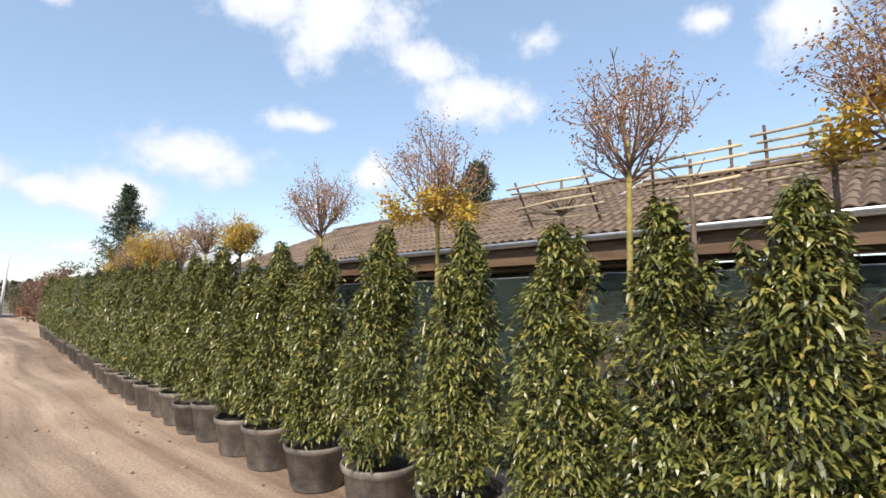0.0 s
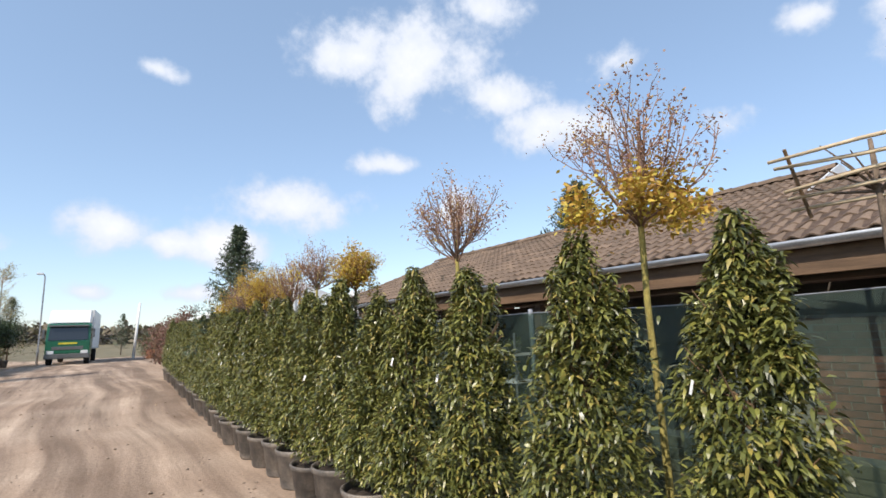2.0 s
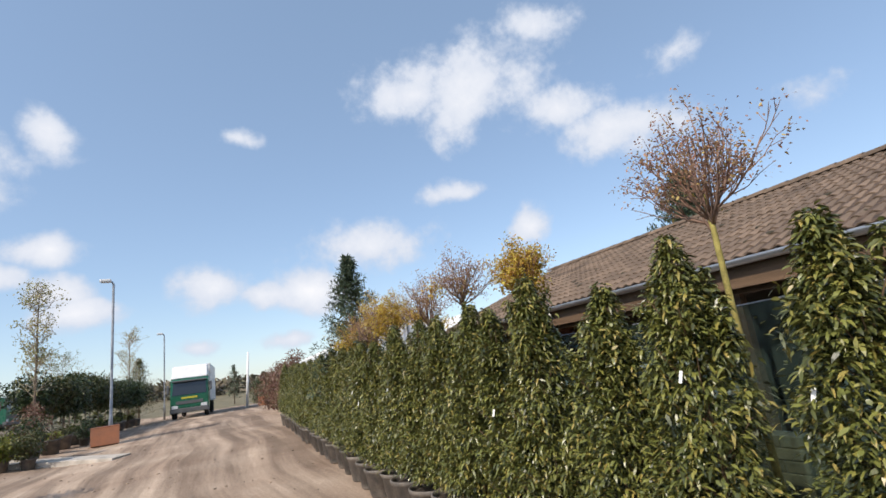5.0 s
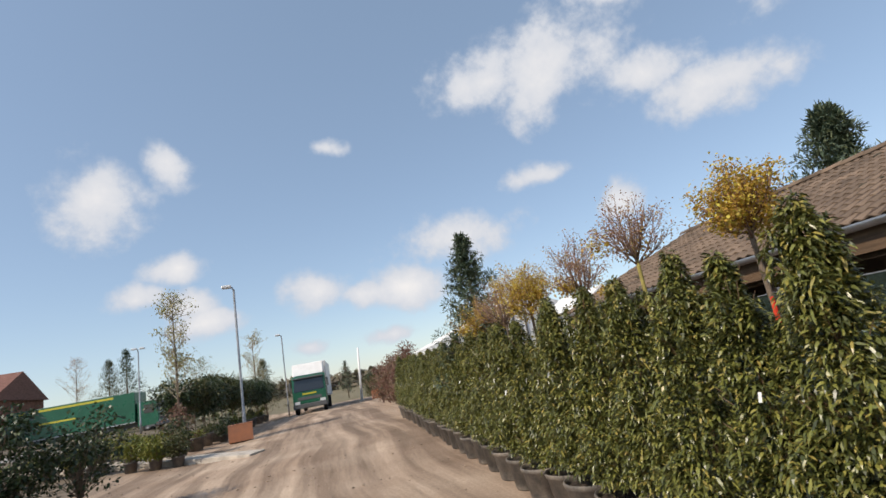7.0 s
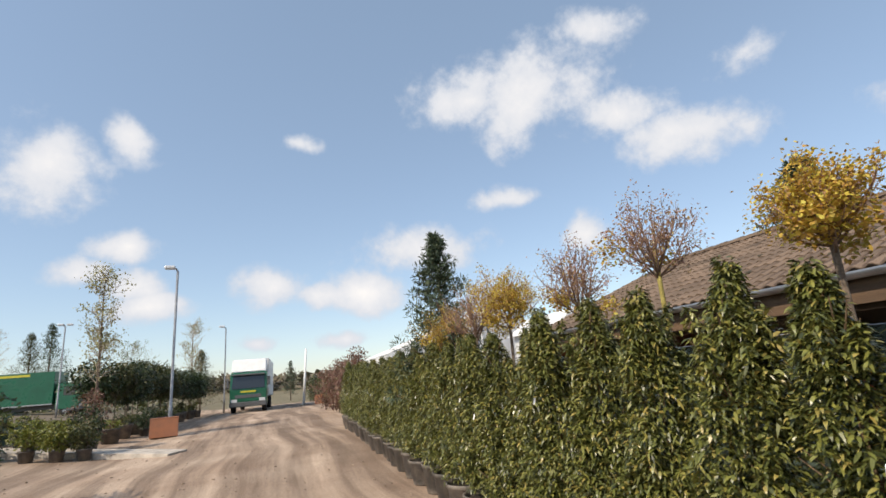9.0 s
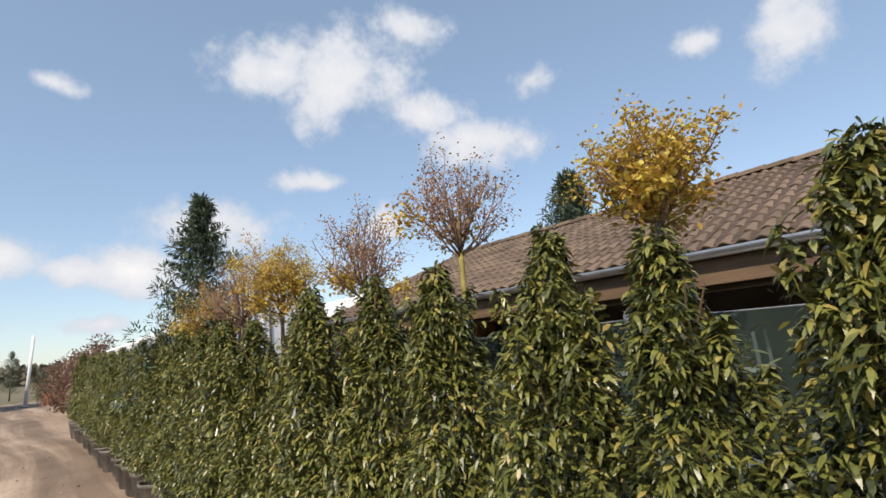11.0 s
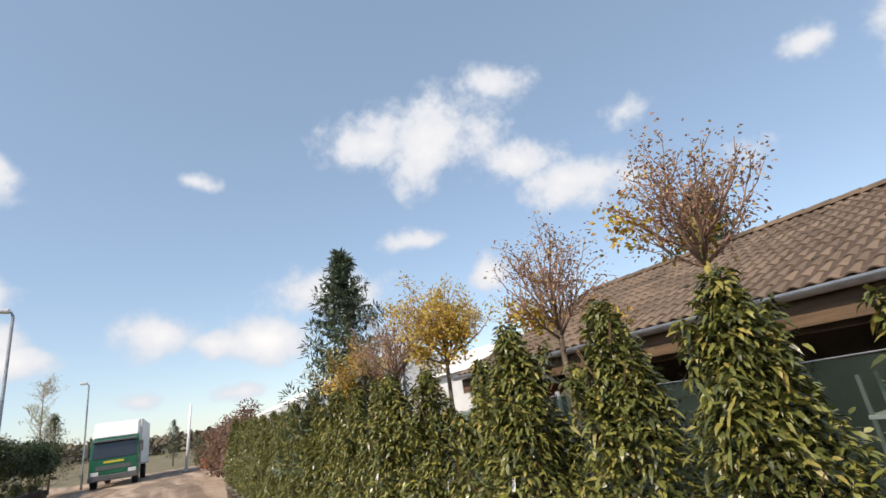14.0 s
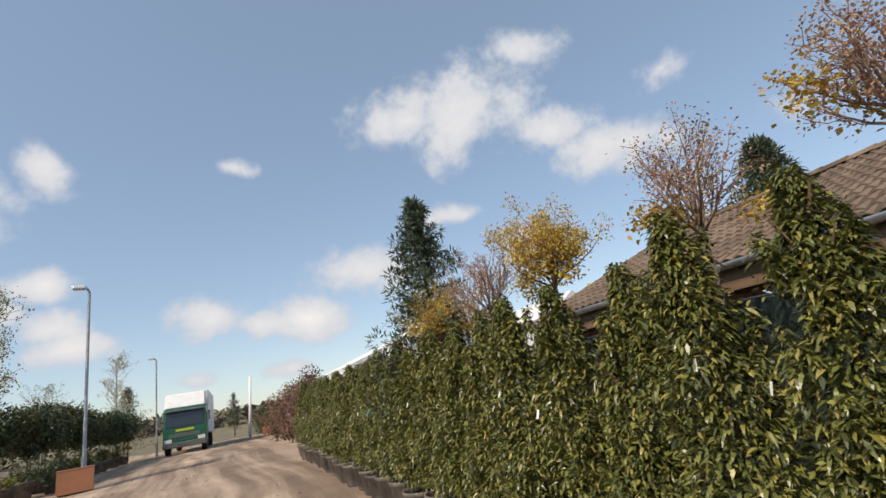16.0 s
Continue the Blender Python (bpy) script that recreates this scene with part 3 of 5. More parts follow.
roof_deck = mesh_ob("roof", [(EAVE_X, STEP_Y, EAVE_Z - 0.02), (EAVE_X, Y1, EAVE_Z - 0.02), (RIDGE_X, Y1, roof_z(RIDGE_X) - 0.02), (RIDGE_X, STEP_Y, roof_z(RIDGE_X) - 0.02),
                             (2 * RIDGE_X - EAVE_X, Y1, EAVE_Z - 0.02), (2 * RIDGE_X - EAVE_X, STEP_Y, EAVE_Z - 0.02),
                             (EAVE_X, Y0, EAVE_Z - 0.02), (RIDGE_X_LOW, STEP_Y, roof_z(RIDGE_X_LOW) - 0.02), (RIDGE_X_LOW, Y0, roof_z(RIDGE_X_LOW) - 0.02),
                             (2 * RIDGE_X_LOW - EAVE_X, STEP_Y, EAVE_Z - 0.02), (2 * RIDGE_X_LOW - EAVE_X, Y0, EAVE_Z - 0.02)],
                    [(0, 1, 2, 3), (3, 2, 4, 5), (6, 0, 7, 8), (8, 7, 9, 10)], M["timber_dark"], shed, "brown concrete-tiled roof with a long straight eave")
sm = roof_deck.modifiers.new("thick", "SOLIDIFY"); sm.thickness, sm.offset = 0.06, -1
gutter_vs, gutter_fs = [], []
for i, y in enumerate((Y0, Y1 + 0.05)):
    for k in range(9):
        a = math.pi * k / 8
        gutter_vs.append((EAVE_X - 0.055 - 0.062 * math.cos(a), y, EAVE_Z + 0.0 - 0.07 * math.sin(a)))
gutter_fs = [(k, k + 1, k + 10, k + 9) for k in range(8)]
gut = mesh_ob("gutter", gutter_vs, gutter_fs, M["zinc"], shed, "half-round zinc gutter", smooth=True)
gm = gut.modifiers.new("thick", "SOLIDIFY"); gm.thickness = 0.006
for y in (2.1, 11.8):
    pv, pf = tubes([[((EAVE_X - 0.05, y, EAVE_Z - 0.05), 0.034), ((EAVE_X - 0.05, y, EAVE_Z - 0.24), 0.03), ((EAVE_X - 0.03, y, EAVE_Z - 0.29), 0.03), ((EAVE_X + 0.27, y, EAVE_Z - 0.42), 0.03), ((EAVE_X + 0.3, y, EAVE_Z - 0.47), 0.03), ((EAVE_X + 0.3, y, 0.02), 0.03)]], 10)
    mesh_ob("downpipe", pv, pf, M["galv"], shed, "grey metal downpipe", smooth=True)
part("fascia", box(EAVE_X + 0.04, Y0, EAVE_Z - 0.31, EAVE_X + 0.075, Y1, EAVE_Z - 0.035, 0.004), M["timber"], shed, "brown timber fascia board")
part("eave_beam", box(EAVE_X + 0.22, Y0, EAVE_Z - 0.36, EAVE_X + 0.36, Y1, EAVE_Z - 0.12, 0.008), M["timber_dark"], shed, "heavy dark eave beam")
part("soffit", box(EAVE_X + 0.08, Y0, EAVE_Z - 0.085, EAVE_X + 0.95, Y1, EAVE_Z - 0.07), M["timber_dark"], shed)
for k in range(8):
    y = Y0 + 0.3 + k * 2.6
    part("post", box(EAVE_X + 0.24, y, 0, EAVE_X + 0.36, y + 0.12, EAVE_Z - 0.36, 0.006), M["timber_dark"], shed)
part("back_wall", box(10.6, Y0, 0, 10.8, Y1, 2.2), M["inner"], shed)
part("floor_slab", box(5.7, Y0, 0.0, 10.6, Y1, 0.03), M["concrete"], shed)
gable = bmesh.new()
gvs = [gable.verts.new(p) for p in ((5.85, Y1 - 0.12, 0), (9.1, Y1 - 0.12, 0), (13.1, Y1 - 0.12, 0), (13.1, Y1 - 0.12, 2.2), (RIDGE_X, Y1 - 0.12, roof_z(RIDGE_X) - 0.1), (5.85, Y1 - 0.12, 2.2))]
gable.faces.new(gvs)
gx_ = bmesh.ops.extrude_face_region(gable, geom=gable.faces[:])
bmesh.ops.translate(gable, vec=(0, 0.1, 0), verts=[v for v in gx_["geom"] if isinstance(v, bmesh.types.BMVert)])
part("gable_wall", gable, M["brick"], shed)
part("end_wall", box(5.85, Y0 + 0.02, 0, 11.0, Y0 + 0.2, 2.2), M["brick"], shed)
brick_wall = part("brick_wall", box(6.4, Y0 + 0.2, 0.03, 6.6, 4.1, 1.62), M["mortar"], shed, "low wall of red bricks inside the shed")
# gable upstand at the step between the two roofs
stp = bmesh.new()
sv = [stp.verts.new(p) for p in ((RIDGE_X_LOW - 0.5, STEP_Y - 0.06, roof_z(RIDGE_X_LOW - 0.5) + 0.06), (RIDGE_X_LOW + 0.2, STEP_Y - 0.06, roof_z(RIDGE_X_LOW) - 0.1), (RIDGE_X + 1.0, STEP_Y - 0.06, roof_z(RIDGE_X_LOW) - 0.6),
                                 (RIDGE_X + 0.15, STEP_Y - 0.06, roof_z(RIDGE_X) + 0.06), (RIDGE_X - 0.1, STEP_Y - 0.06, roof_z(RIDGE_X) + 0.07))]
stp.faces.new(sv)
sx_ = bmesh.ops.extrude_face_region(stp, geom=stp.faces[:])
bmesh.ops.translate(stp, vec=(0, -0.02, 0), verts=[v for v in sx_["geom"] if isinstance(v, bmesh.types.BMVert)])
part("step_flashing", stp, M["sheet"], shed, "pale weathered flashing where the roof steps down")


# ---- shade-net fence ----
net_fence = thing("net_fence", pose(3.62, 0, 0), "green shade netting stretched along steel posts", "fence")
nv, nf, nys, nzs = [], [], 90, 8
for j in range(nzs + 1):
    for i in range(nys + 1):
        y, z = -6 + 18.2 * i / nys, 0.05 + 1.67 * j / nzs
        sag = 0.02 * abs(math.sin(math.pi * (y + 6) / 2.6)) * (j / nzs)
        nv.append((0.012 * noise.noise(Vector((y * 1.5, z * 2, 7))), y, z - sag))
nf = [(j * (nys + 1) + i, j * (nys + 1) + i + 1, (j + 1) * (nys + 1) + i + 1, (j + 1) * (nys + 1) + i) for j in range(nzs) for i in range(nys)]
mesh_ob("netting", nv, nf, M["net"], net_fence, smooth=True)
for k in range(8):
    pv, pf = tubes([[((0.05, -6 + 2.6 * k, 0), 0.022), ((0.05, -6 + 2.6 * k, 1.76), 0.022)]], 8)
    mesh_ob("post", pv, pf, M["galv"], net_fence, smooth=True)
wv, wf = tubes([[((0, -6 + 0.2 * k, 1.725 - 0.02 * abs(math.sin(math.pi * (0.2 * k) / 2.6))), 0.004) for k in range(92)]], 5)
mesh_ob("top_wire", wv, wf, M["galv"], net_fence)


# ---- potted laurels ----
def laurel_foliage(seed, top, count, spread=0.37, twin=0.0):
    """Leaves on a ragged cone from the pot's rim to the leading shoot."""
    rng = np.random.default_rng(seed)
    s = 0.03 + 0.97 * rng.beta(1.0, 1.45, count)
    s = np.where(rng.random(count) < 0.10, rng.uniform(0.62, 1.0, count), s)
    R = spread * (1 - s ** 2.1) * (0.66 + 0.34 * np.minimum(1, s / 0.16)) + 0.03
    th = rng.uniform(0, 2 * math.pi, count)
    ph = rng.uniform(0, 6.28, 8)
    lump = 1 + 0.17 * np.sin(3 * th + ph[0] + 11 * s) + 0.15 * np.sin(2 * th + ph[1] - 17 * s) + 0.15 * np.sin(27 * s + ph[2] + th) + 0.10 * np.sin(5 * th - 31 * s + ph[5])
    shell = np.where(rng.random(count) < 0.78, rng.uniform(0.70, 1.06, count), rng.uniform(0.2, 0.75, count))
    r = R * lump * shell
    z = 0.42 + s * (top - 0.42)
    lean = np.stack([0.05 * np.sin(2.2 * s + ph[3]), 0.05 * np.sin(2.6 * s + ph[4])], 1)
    pts = np.stack([r * np.cos(th) + lean[:, 0], r * np.sin(th) + lean[:, 1], z + rng.normal(0, 0.02, count)], 1)
    for side, zt in ((twin, top - 0.28), (-0.7 * twin, top - 0.5)):
        if twin:
            k = rng.random(count) < 0.045
            zz = rng.uniform(1.15, zt, k.sum())
            w = 0.03 + 0.06 * np.minimum(1, (zt - zz) / 0.4)
            pts[k] = np.stack([rng.normal(0, 1, k.sum()) * w, side + rng.normal(0, 1, k.sum()) * w, zz], 1)
    dirs = np.stack([np.cos(th), np.sin(th), rng.normal(0.2, 0.75, count)], 1)
    dirs[:, :2] += rng.normal(0, 0.95, (count, 2))
    # upright side shoots that break the outline
    for q in range(16):
        k = rng.random(count) < 0.016
        n = k.sum()
        sq, tq = rng.uniform(0.1, 0.82), rng.uniform(0, 6.28)
        rq = spread * (1 - sq ** 2.1) * 0.85
        u = rng.random(n)
        zq = 0.42 + sq * (top - 0.42)
        w = 0.045 * (1.1 - u)
        pts[k] = np.stack([(rq + 0.07 * u) * math.cos(tq) + rng.normal(0, 1, n) * w, (rq + 0.07 * u) * math.sin(tq) + rng.normal(0, 1, n) * w, zq + u * rng.uniform(0.16, 0.34)], 1)
    return leaves(rng, pts, dirs, 0.052, 0.0175, 0.5)


def make_laurel(seed, top, count, spread=0.37, twin=0.0):
    e = thing("potted_laurel", pose(0, 0, 0), "tall cone-clipped evergreen laurel with glossy green leaves in a black pot", "potted shrub", "row of potted laurels")
    h = 0.40
    pv, pf = revolve([(0.0, 0.0), (0.205, 0.0), (0.215, 0.02), (0.23, 0.15), (0.238, 0.155), (0.258, h - 0.06), (0.275, h - 0.05), (0.282, h - 0.01), (0.278, h), (0.262, h), (0.255, h - 0.045), (0.25, h - 0.06)], 24)
    mesh_ob("pot", pv, pf, M["pot"], e, "dusty black plastic nursery pot with a rolled rim", smooth=True)
    sv_, sf_ = revolve([(0.0, h - 0.035), (0.13, h - 0.045), (0.252, h - 0.06)], 16)
    mesh_ob("soil", sv_, sf_, M["soil"], e, smooth=True)
    rng = random.Random(seed)
    stem = [[((0, 0, h - 0.06), 0.016), ((0.015, -0.01, 1.0), 0.012), ((0.02, 0.01, top - 0.25), 0.006), ((0.02, 0.0, top - 0.03), 0.003)]]
    paths = []
    for k in range(26):
        a, z = rng.uniform(0, 6.28), rng.uniform(0.44, top - 0.35)
        r = 0.28 * (1 - ((z - 0.4) / (top - 0.4)) ** 2)
        paths.append([((0.01, 0, z), 0.006), ((0.5 * r * math.cos(a), 0.5 * r * math.sin(a), z + 0.1), 0.005), ((r * math.cos(a), r * math.sin(a), z + 0.24), 0.002)])
    bv, bf = tubes(stem, 6)
    mesh_ob("stem", bv, bf, M["stem"], e, smooth=True)
    bv, bf = tubes(paths, 4)
    tagged(mesh_ob("twig_mass", bv, bf, M["stem"], e), kind="stuff")
    v, f = laurel_foliage(seed, top, count, spread, twin)
    tagged(np_mesh("foliage", v, f, M["laurel"], e), kind="stuff")
    a, z = rng.uniform(2.4, 3.9), rng.uniform(1.35, 1.65)
    r = 0.30 * (1 - ((z - 0.4) / (top - 0.4)) ** 2) + 0.06
    if seed % 2 == 0:
        return e
    tb = box(-0.0015, -0.008, -0.06, 0.0015, 0.008, 0.0, 0.0008)
    bmesh.ops.transform(tb, matrix=pose(r * math.cos(a), r * math.sin(a), z, 12, 8, 20), verts=tb.verts)
    part("plant_tag", tb, M["tag"], e, "white plastic plant tag")
    return e


laurel_kinds = [make_laurel(11, 2.20, 12500, 0.245), make_laurel(12, 2.10, 12500, 0.255), make_laurel(13, 2.24, 12500, 0.235, 0.2), make_laurel(14, 2.12, 12500, 0.25, -0.22), make_laurel(15, 2.30, 12500, 0.235)]
near_row = [(-2.35, 1.95), (-1.8, 1.9), (-1.25, 1.95), (-0.72, 1.9), (-0.22, 1.92), (0.27, 1.96), (0.74, 1.98), (1.30, 1.93), (2.07, 2.02), (2.80, 2.06), (3.65, 1.98), (4.40, 2.08),
            (5.0, 1.92), (5.70, 2.12), (6.18, 1.98), (6.72, 2.10), (7.32, 2.05), (7.88, 2.10), (8.42, 2.10), (8.97, 1.98), (9.5, 2.0)]
rr = random.Random(5)
row = [(2.38 + rr.gauss(0, 0.025), y, h) for y, h in near_row]
y = 10.05
while y < 23.5:
    row.append((2.38 + (y - 9) * 0.055 + rr.gauss(0, 0.03), y, 2.02 + rr.gauss(0, 0.06)))
    y += 0.6 + rr.uniform(-0.06, 0.06)
tops = [2.20, 2.10, 2.24, 2.12, 2.30]
used = set()
for i, (x, y, h) in enumerate(row):
    k = (i * 3 + i // 5) % 5
    z = rr.uniform(-60, 60)
    sc = h / tops[k]
    m_ = site(x, y, 0, 0, 0, z) @ Matrix.Diagonal((1, 1, sc, 1))
    ob = laurel_kinds[k] if k not in used else copy_thing(laurel_kinds[k], site(x, y, 0, 0, 0, z))
    used.add(k)
    ob.matrix_basis = m_


# ---- standard trees behind the laurels ----
def crown_paths(rng, fork, radius, height, mains, twigs):
    """Upswept limbs with twigs; returns tubes and the twig tips."""
    paths, tips = [], []
    for k in range(mains):
        a = 2 * math.pi * (k + rng.uniform(-0.3, 0.3)) / mains
        reach = radius * rng.uniform(0.35, 1.0) if k % 3 else radius * rng.uniform(0.1, 0.35)
        hh = height * (1.0 - 0.55 * (reach / radius) ** 2) * rng.uniform(0.8, 1.05)
        p0 = Vector(fork) + Vector((0, 0, rng.uniform(-0.05, 0.1)))
        p3 = p0 + Vector((reach * math.cos(a), reach * math.sin(a), hh))
        p1 = p0 + Vector((0.45 * reach * math.cos(a), 0.45 * reach * math.sin(a), hh * 0.28))
        p2 = p0 + Vector((0.78 * reach * math.cos(a), 0.78 * reach * math.sin(a), hh * 0.62))
        paths.append([(p0, 0.0096), (p1, 0.007), (p2, 0.005), (p3, 0.0022)])
        tips.append((p3, p3 - p2))
        for _ in range(twigs):
            t = rng.uniform(0.25, 0.95)
            base = p0.lerp(p1, t / 0.4) if t < 0.4 else (p1.lerp(p2, (t - 0.4) / 0.35) if t < 0.75 else p2.lerp(p3, (t - 0.75) / 0.25))
            d = Vector((math.cos(a) * 0.5, math.sin(a) * 0.5, 0.75)) + Vector((rng.gauss(0, 0.5), rng.gauss(0, 0.5), rng.gauss(0, 0.3)))
            ln = rng.uniform(0.14, 0.36) * radius / 0.6
            e1 = base + d.normalized() * ln * 0.55
            e2 = base + d.normalized() * ln + Vector((0, 0, 0.04))
            paths.append([(base, 0.0038), (e1, 0.003), (e2, 0.0018)])
            tips.append((e2, d))
            for _ in range(2):
                b3 = e1.lerp(e2, rng.random())
                d3 = d.normalized() + Vector((rng.gauss(0, 0.6), rng.gauss(0, 0.6), rng.gauss(0.2, 0.4)))
                e3 = b3 + d3.normalized() * ln * 0.42
                paths.append([(b3, 0.0025), (e3, 0.0014)])
                tips.append((e3, d3))
    return paths, tips


def make_standard(seed, m, fork=2.42, radius=0.62, height=0.85, mains=16, twigs=8, leaf="bronze_leaf", leaf_share=0.6, per_tip=10, leaf_len=0.023,
                  bark="bark", label="", yellow_low=0, ribbon=False, lean=(0, 0)):
    e = thing("standard_tree", m, label, "tree", "standard trees behind the laurels")
    rng = random.Random(seed)
    fk = Vector((lean[0], lean[1], fork))
    tv, tf = tubes([[((0, 0, 0), 0.024), ((lean[0] * 0.2 + 0.01, lean[1] * 0.2, 0.8), 0.020), ((lean[0] * 0.6, lean[1] * 0.6 + 0.01, 1.7), 0.018), (tuple(fk), 0.017), (tuple(fk + Vector((0.01, 0, 0.22))), 0.010)]], 10)
    mesh_ob("trunk", tv, tf, M[bark], e, smooth=True)
    paths, tips = crown_paths(rng, fk, radius, height, mains, twigs)
    for q in paths:
        if q[0][1] > 0.0095:
            bv, bf = tubes([q], 5)
            mesh_ob("limb", bv, bf, M["twig"], e, smooth=True)
    bv, bf = tubes([q for q in paths if q[0][1] <= 0.0095], 4)
    tagged(mesh_ob("twig_mass", bv, bf, M["twig"], e), kind="stuff")
    nr = np.random.default_rng(seed)
    P, D = [], []
    for p, d in tips:
        if rng.random() < leaf_share:
            for _ in range(per_tip):
                P.append(p + Vector((rng.gauss(0, 0.035), rng.gauss(0, 0.035), rng.gauss(0, 0.035))))
                D.append(d.normalized() + Vector((rng.gauss(0, 0.8), rng.gauss(0, 0.8), rng.gauss(-0.1, 0.8))))
    if P:
        v, f = leaves(nr, np.array(P), np.array(D), leaf_len, leaf_len * 0.6, 0.3)
        tagged(np_mesh("foliage", v, f, M[leaf], e), kind="stuff")
    if yellow_low:
        P, D = [], []
        for _ in range(yellow_low):
            a, r = rng.uniform(0, 6.28), radius * rng.uniform(0.25, 0.95)
            c = fk + Vector((r * math.cos(a), r * math.sin(a), rng.uniform(-0.02, 0.26)))
            for _ in range(170):
                P.append(c + Vector((rng.gauss(0, 0.06), rng.gauss(0, 0.06), rng.gauss(0, 0.05))))
                D.append(Vector((rng.gauss(0, 1), rng.gauss(0, 1), rng.gauss(0.2, 0.7))))
        v, f = leaves(nr, np.array(P), np.array(D), 0.036, 0.023, 0.25)
        tagged(np_mesh("young_foliage", v, f, M["yellow_leaf"], e, "bright yellow young foliage in clumps"), kind="stuff")
    if ribbon:
        rv, rf = tubes([[((-0.015, -0.005, 1.68), 0.012), ((-0.022, -0.005, 1.58), 0.016), ((-0.03, -0.01, 1.46), 0.011), ((-0.034, -0.012, 1.36), 0.005)]], 6)
        mesh_ob("ribbon", rv, rf, M["red_tape"], e, "red marking ribbon tied to the trunk")
    return e


BARE = "bare-twigged young standard tree with a few bronze leaves"
YEL = "young standard tree with a round crown of yellow-orange leaves"
TX = 2.88
make_standard(21, pose(TX + 0.1, -0.1, 0), fork=2.18, radius=0.43, height=0.65, mains=17, leaf_share=0.75, label=BARE, yellow_low=4)
make_standard(22, pose(TX, 1.15, 0, 0, 0, 40), fork=2.25, radius=0.41, height=0.59, mains=15, leaf_share=0.7, bark="bark_yellow", label=BARE, lean=(0.0, -0.02))
make_standard(23, pose(TX, 2.72, 0), fork=2.15, radius=0.48, height=0.71, mains=16, twigs=6, leaf_share=0.7, bark="bark_yellow", label="young standard tree, twiggy above, yellow foliage low in the crown", yellow_low=17)
make_standard(24, pose(TX, 4.45, 0, 0, 0, 70), fork=2.14, radius=0.41, height=0.59, mains=17, leaf_share=0.7, bark="bark_yellow", label=BARE)
make_standard(25, pose(TX, 6.4, 0), fork=2.12, radius=0.27, height=0.38, mains=18, twigs=7, leaf="yellow_leaf", leaf_share=1.0, per_tip=13, leaf_len=0.026, label="young standard tree with yellow-orange crown and red trunk ribbon", yellow_low=6, ribbon=True)
make_standard(26, pose(TX, 7.6, 0, 0, 0, 20), fork=2.22, radius=0.38, height=0.48, mains=15, leaf_share=0.6, bark="bark_yellow", label=BARE, yellow_low=2)
make_standard(27, pose(TX, 8.62, 0), fork=2.1, radius=0.40, height=0.54, mains=13, leaf="bronze_leaf", leaf_share=0.9, per_tip=7, label=YEL, yellow_low=5)
make_standard(28, pose(TX, 10.0, 0), fork=2.12, radius=0.47, height=0.53, mains=16, twigs=6, leaf="yellow_leaf", leaf_share=1.0, per_tip=32, label=YEL, yellow_low=7)
make_standard(29, pose(TX + 0.1, 11.2, 0), fork=2.1, radius=0.53, height=0.55, mains=17, leaf_share=0.5, label=BARE)
make_standard(30, pose(TX + 0.15, 12.4, 0), fork=2.05, radius=0.51, height=0.51, mains=16, twigs=6, leaf="yellow_leaf", leaf_share=1.0, per_tip=20, label=YEL, yellow_low=8)


# ---- trained trees on bamboo frames ----
def make_espalier(name_pose, width, height, z0, tilt, label, canes=5):
    e = thing("espalier_tree", name_pose, label, "tree", "trees trained on bamboo frames")
    tv, tf = tubes([[((0, 0, 0), 0.02), ((0.01, 0.01, 1.0), 0.017), ((0, 0, z0), 0.015), ((0, 0, z0 + height * 0.9), 0.009)]], 8)
    mesh_ob("trunk", tv, tf, M["bark"], e, smooth=True)
    ct, st = math.cos(radians(tilt)), math.sin(radians(tilt))
    rng = random.Random(int(width * 1000 + height * 77 + tilt))
    for k in range(canes):
        h = height * k / (canes - 1)
        cx, cz = -h * st, z0 + h * ct
        cv, cf = tubes([[((cx + rng.gauss(0, 0.008), -width / 2 - rng.uniform(0, 0.05), cz + rng.gauss(0, 0.01)), 0.0105), ((cx, 0, cz), 0.010), ((cx, width / 2 + rng.uniform(0, 0.05), cz + rng.gauss(0, 0.01)), 0.009)]], 6)
        mesh_ob("cane", cv, cf, M["bamboo"], e, "pale bamboo cane", smooth=True)
    for y in (-width / 2 + 0.03, width / 2 - 0.03):
        cv, cf = tubes([[((0.01 + 0.03 * st, y, z0 - 0.04), 0.009), ((-height * st, y, z0 + height * ct + 0.04), 0.008)]], 6)
        mesh_ob("upright", cv, cf, M["stem"], e)
    paths = []
    for k in range(9):
        y1 = rng.uniform(-width / 2, width / 2)
        h = rng.uniform(0.1, 1) * height
        paths.append([((0, 0, z0 + 0.02), 0.008), ((-h * st * 0.5, y1 * 0.5, z0 + h * ct * 0.8), 0.006), ((-h * st, y1, z0 + h * ct + rng.uniform(0, 0.08)), 0.003)])
    bv, bf = tubes(paths, 4)
    tagged(mesh_ob("twig_mass", bv, bf, M["bark"], e), kind="stuff")
    return e


make_espalier(pose(3.12, 1.72, 0), 0.60, 0.29, 2.10, 40, "young tree trained flat on a tilted frame of bamboo canes")
make_espalier(pose(3.15, 0.87, 0), 0.50, 0.25, 2.13, 5, "young tree trained on an upright frame of bamboo canes")
make_espalier(pose(3.15, 0.2, 0), 0.62, 0.25, 2.17, 8, "young tree trained on a wide upright bamboo frame", 6)


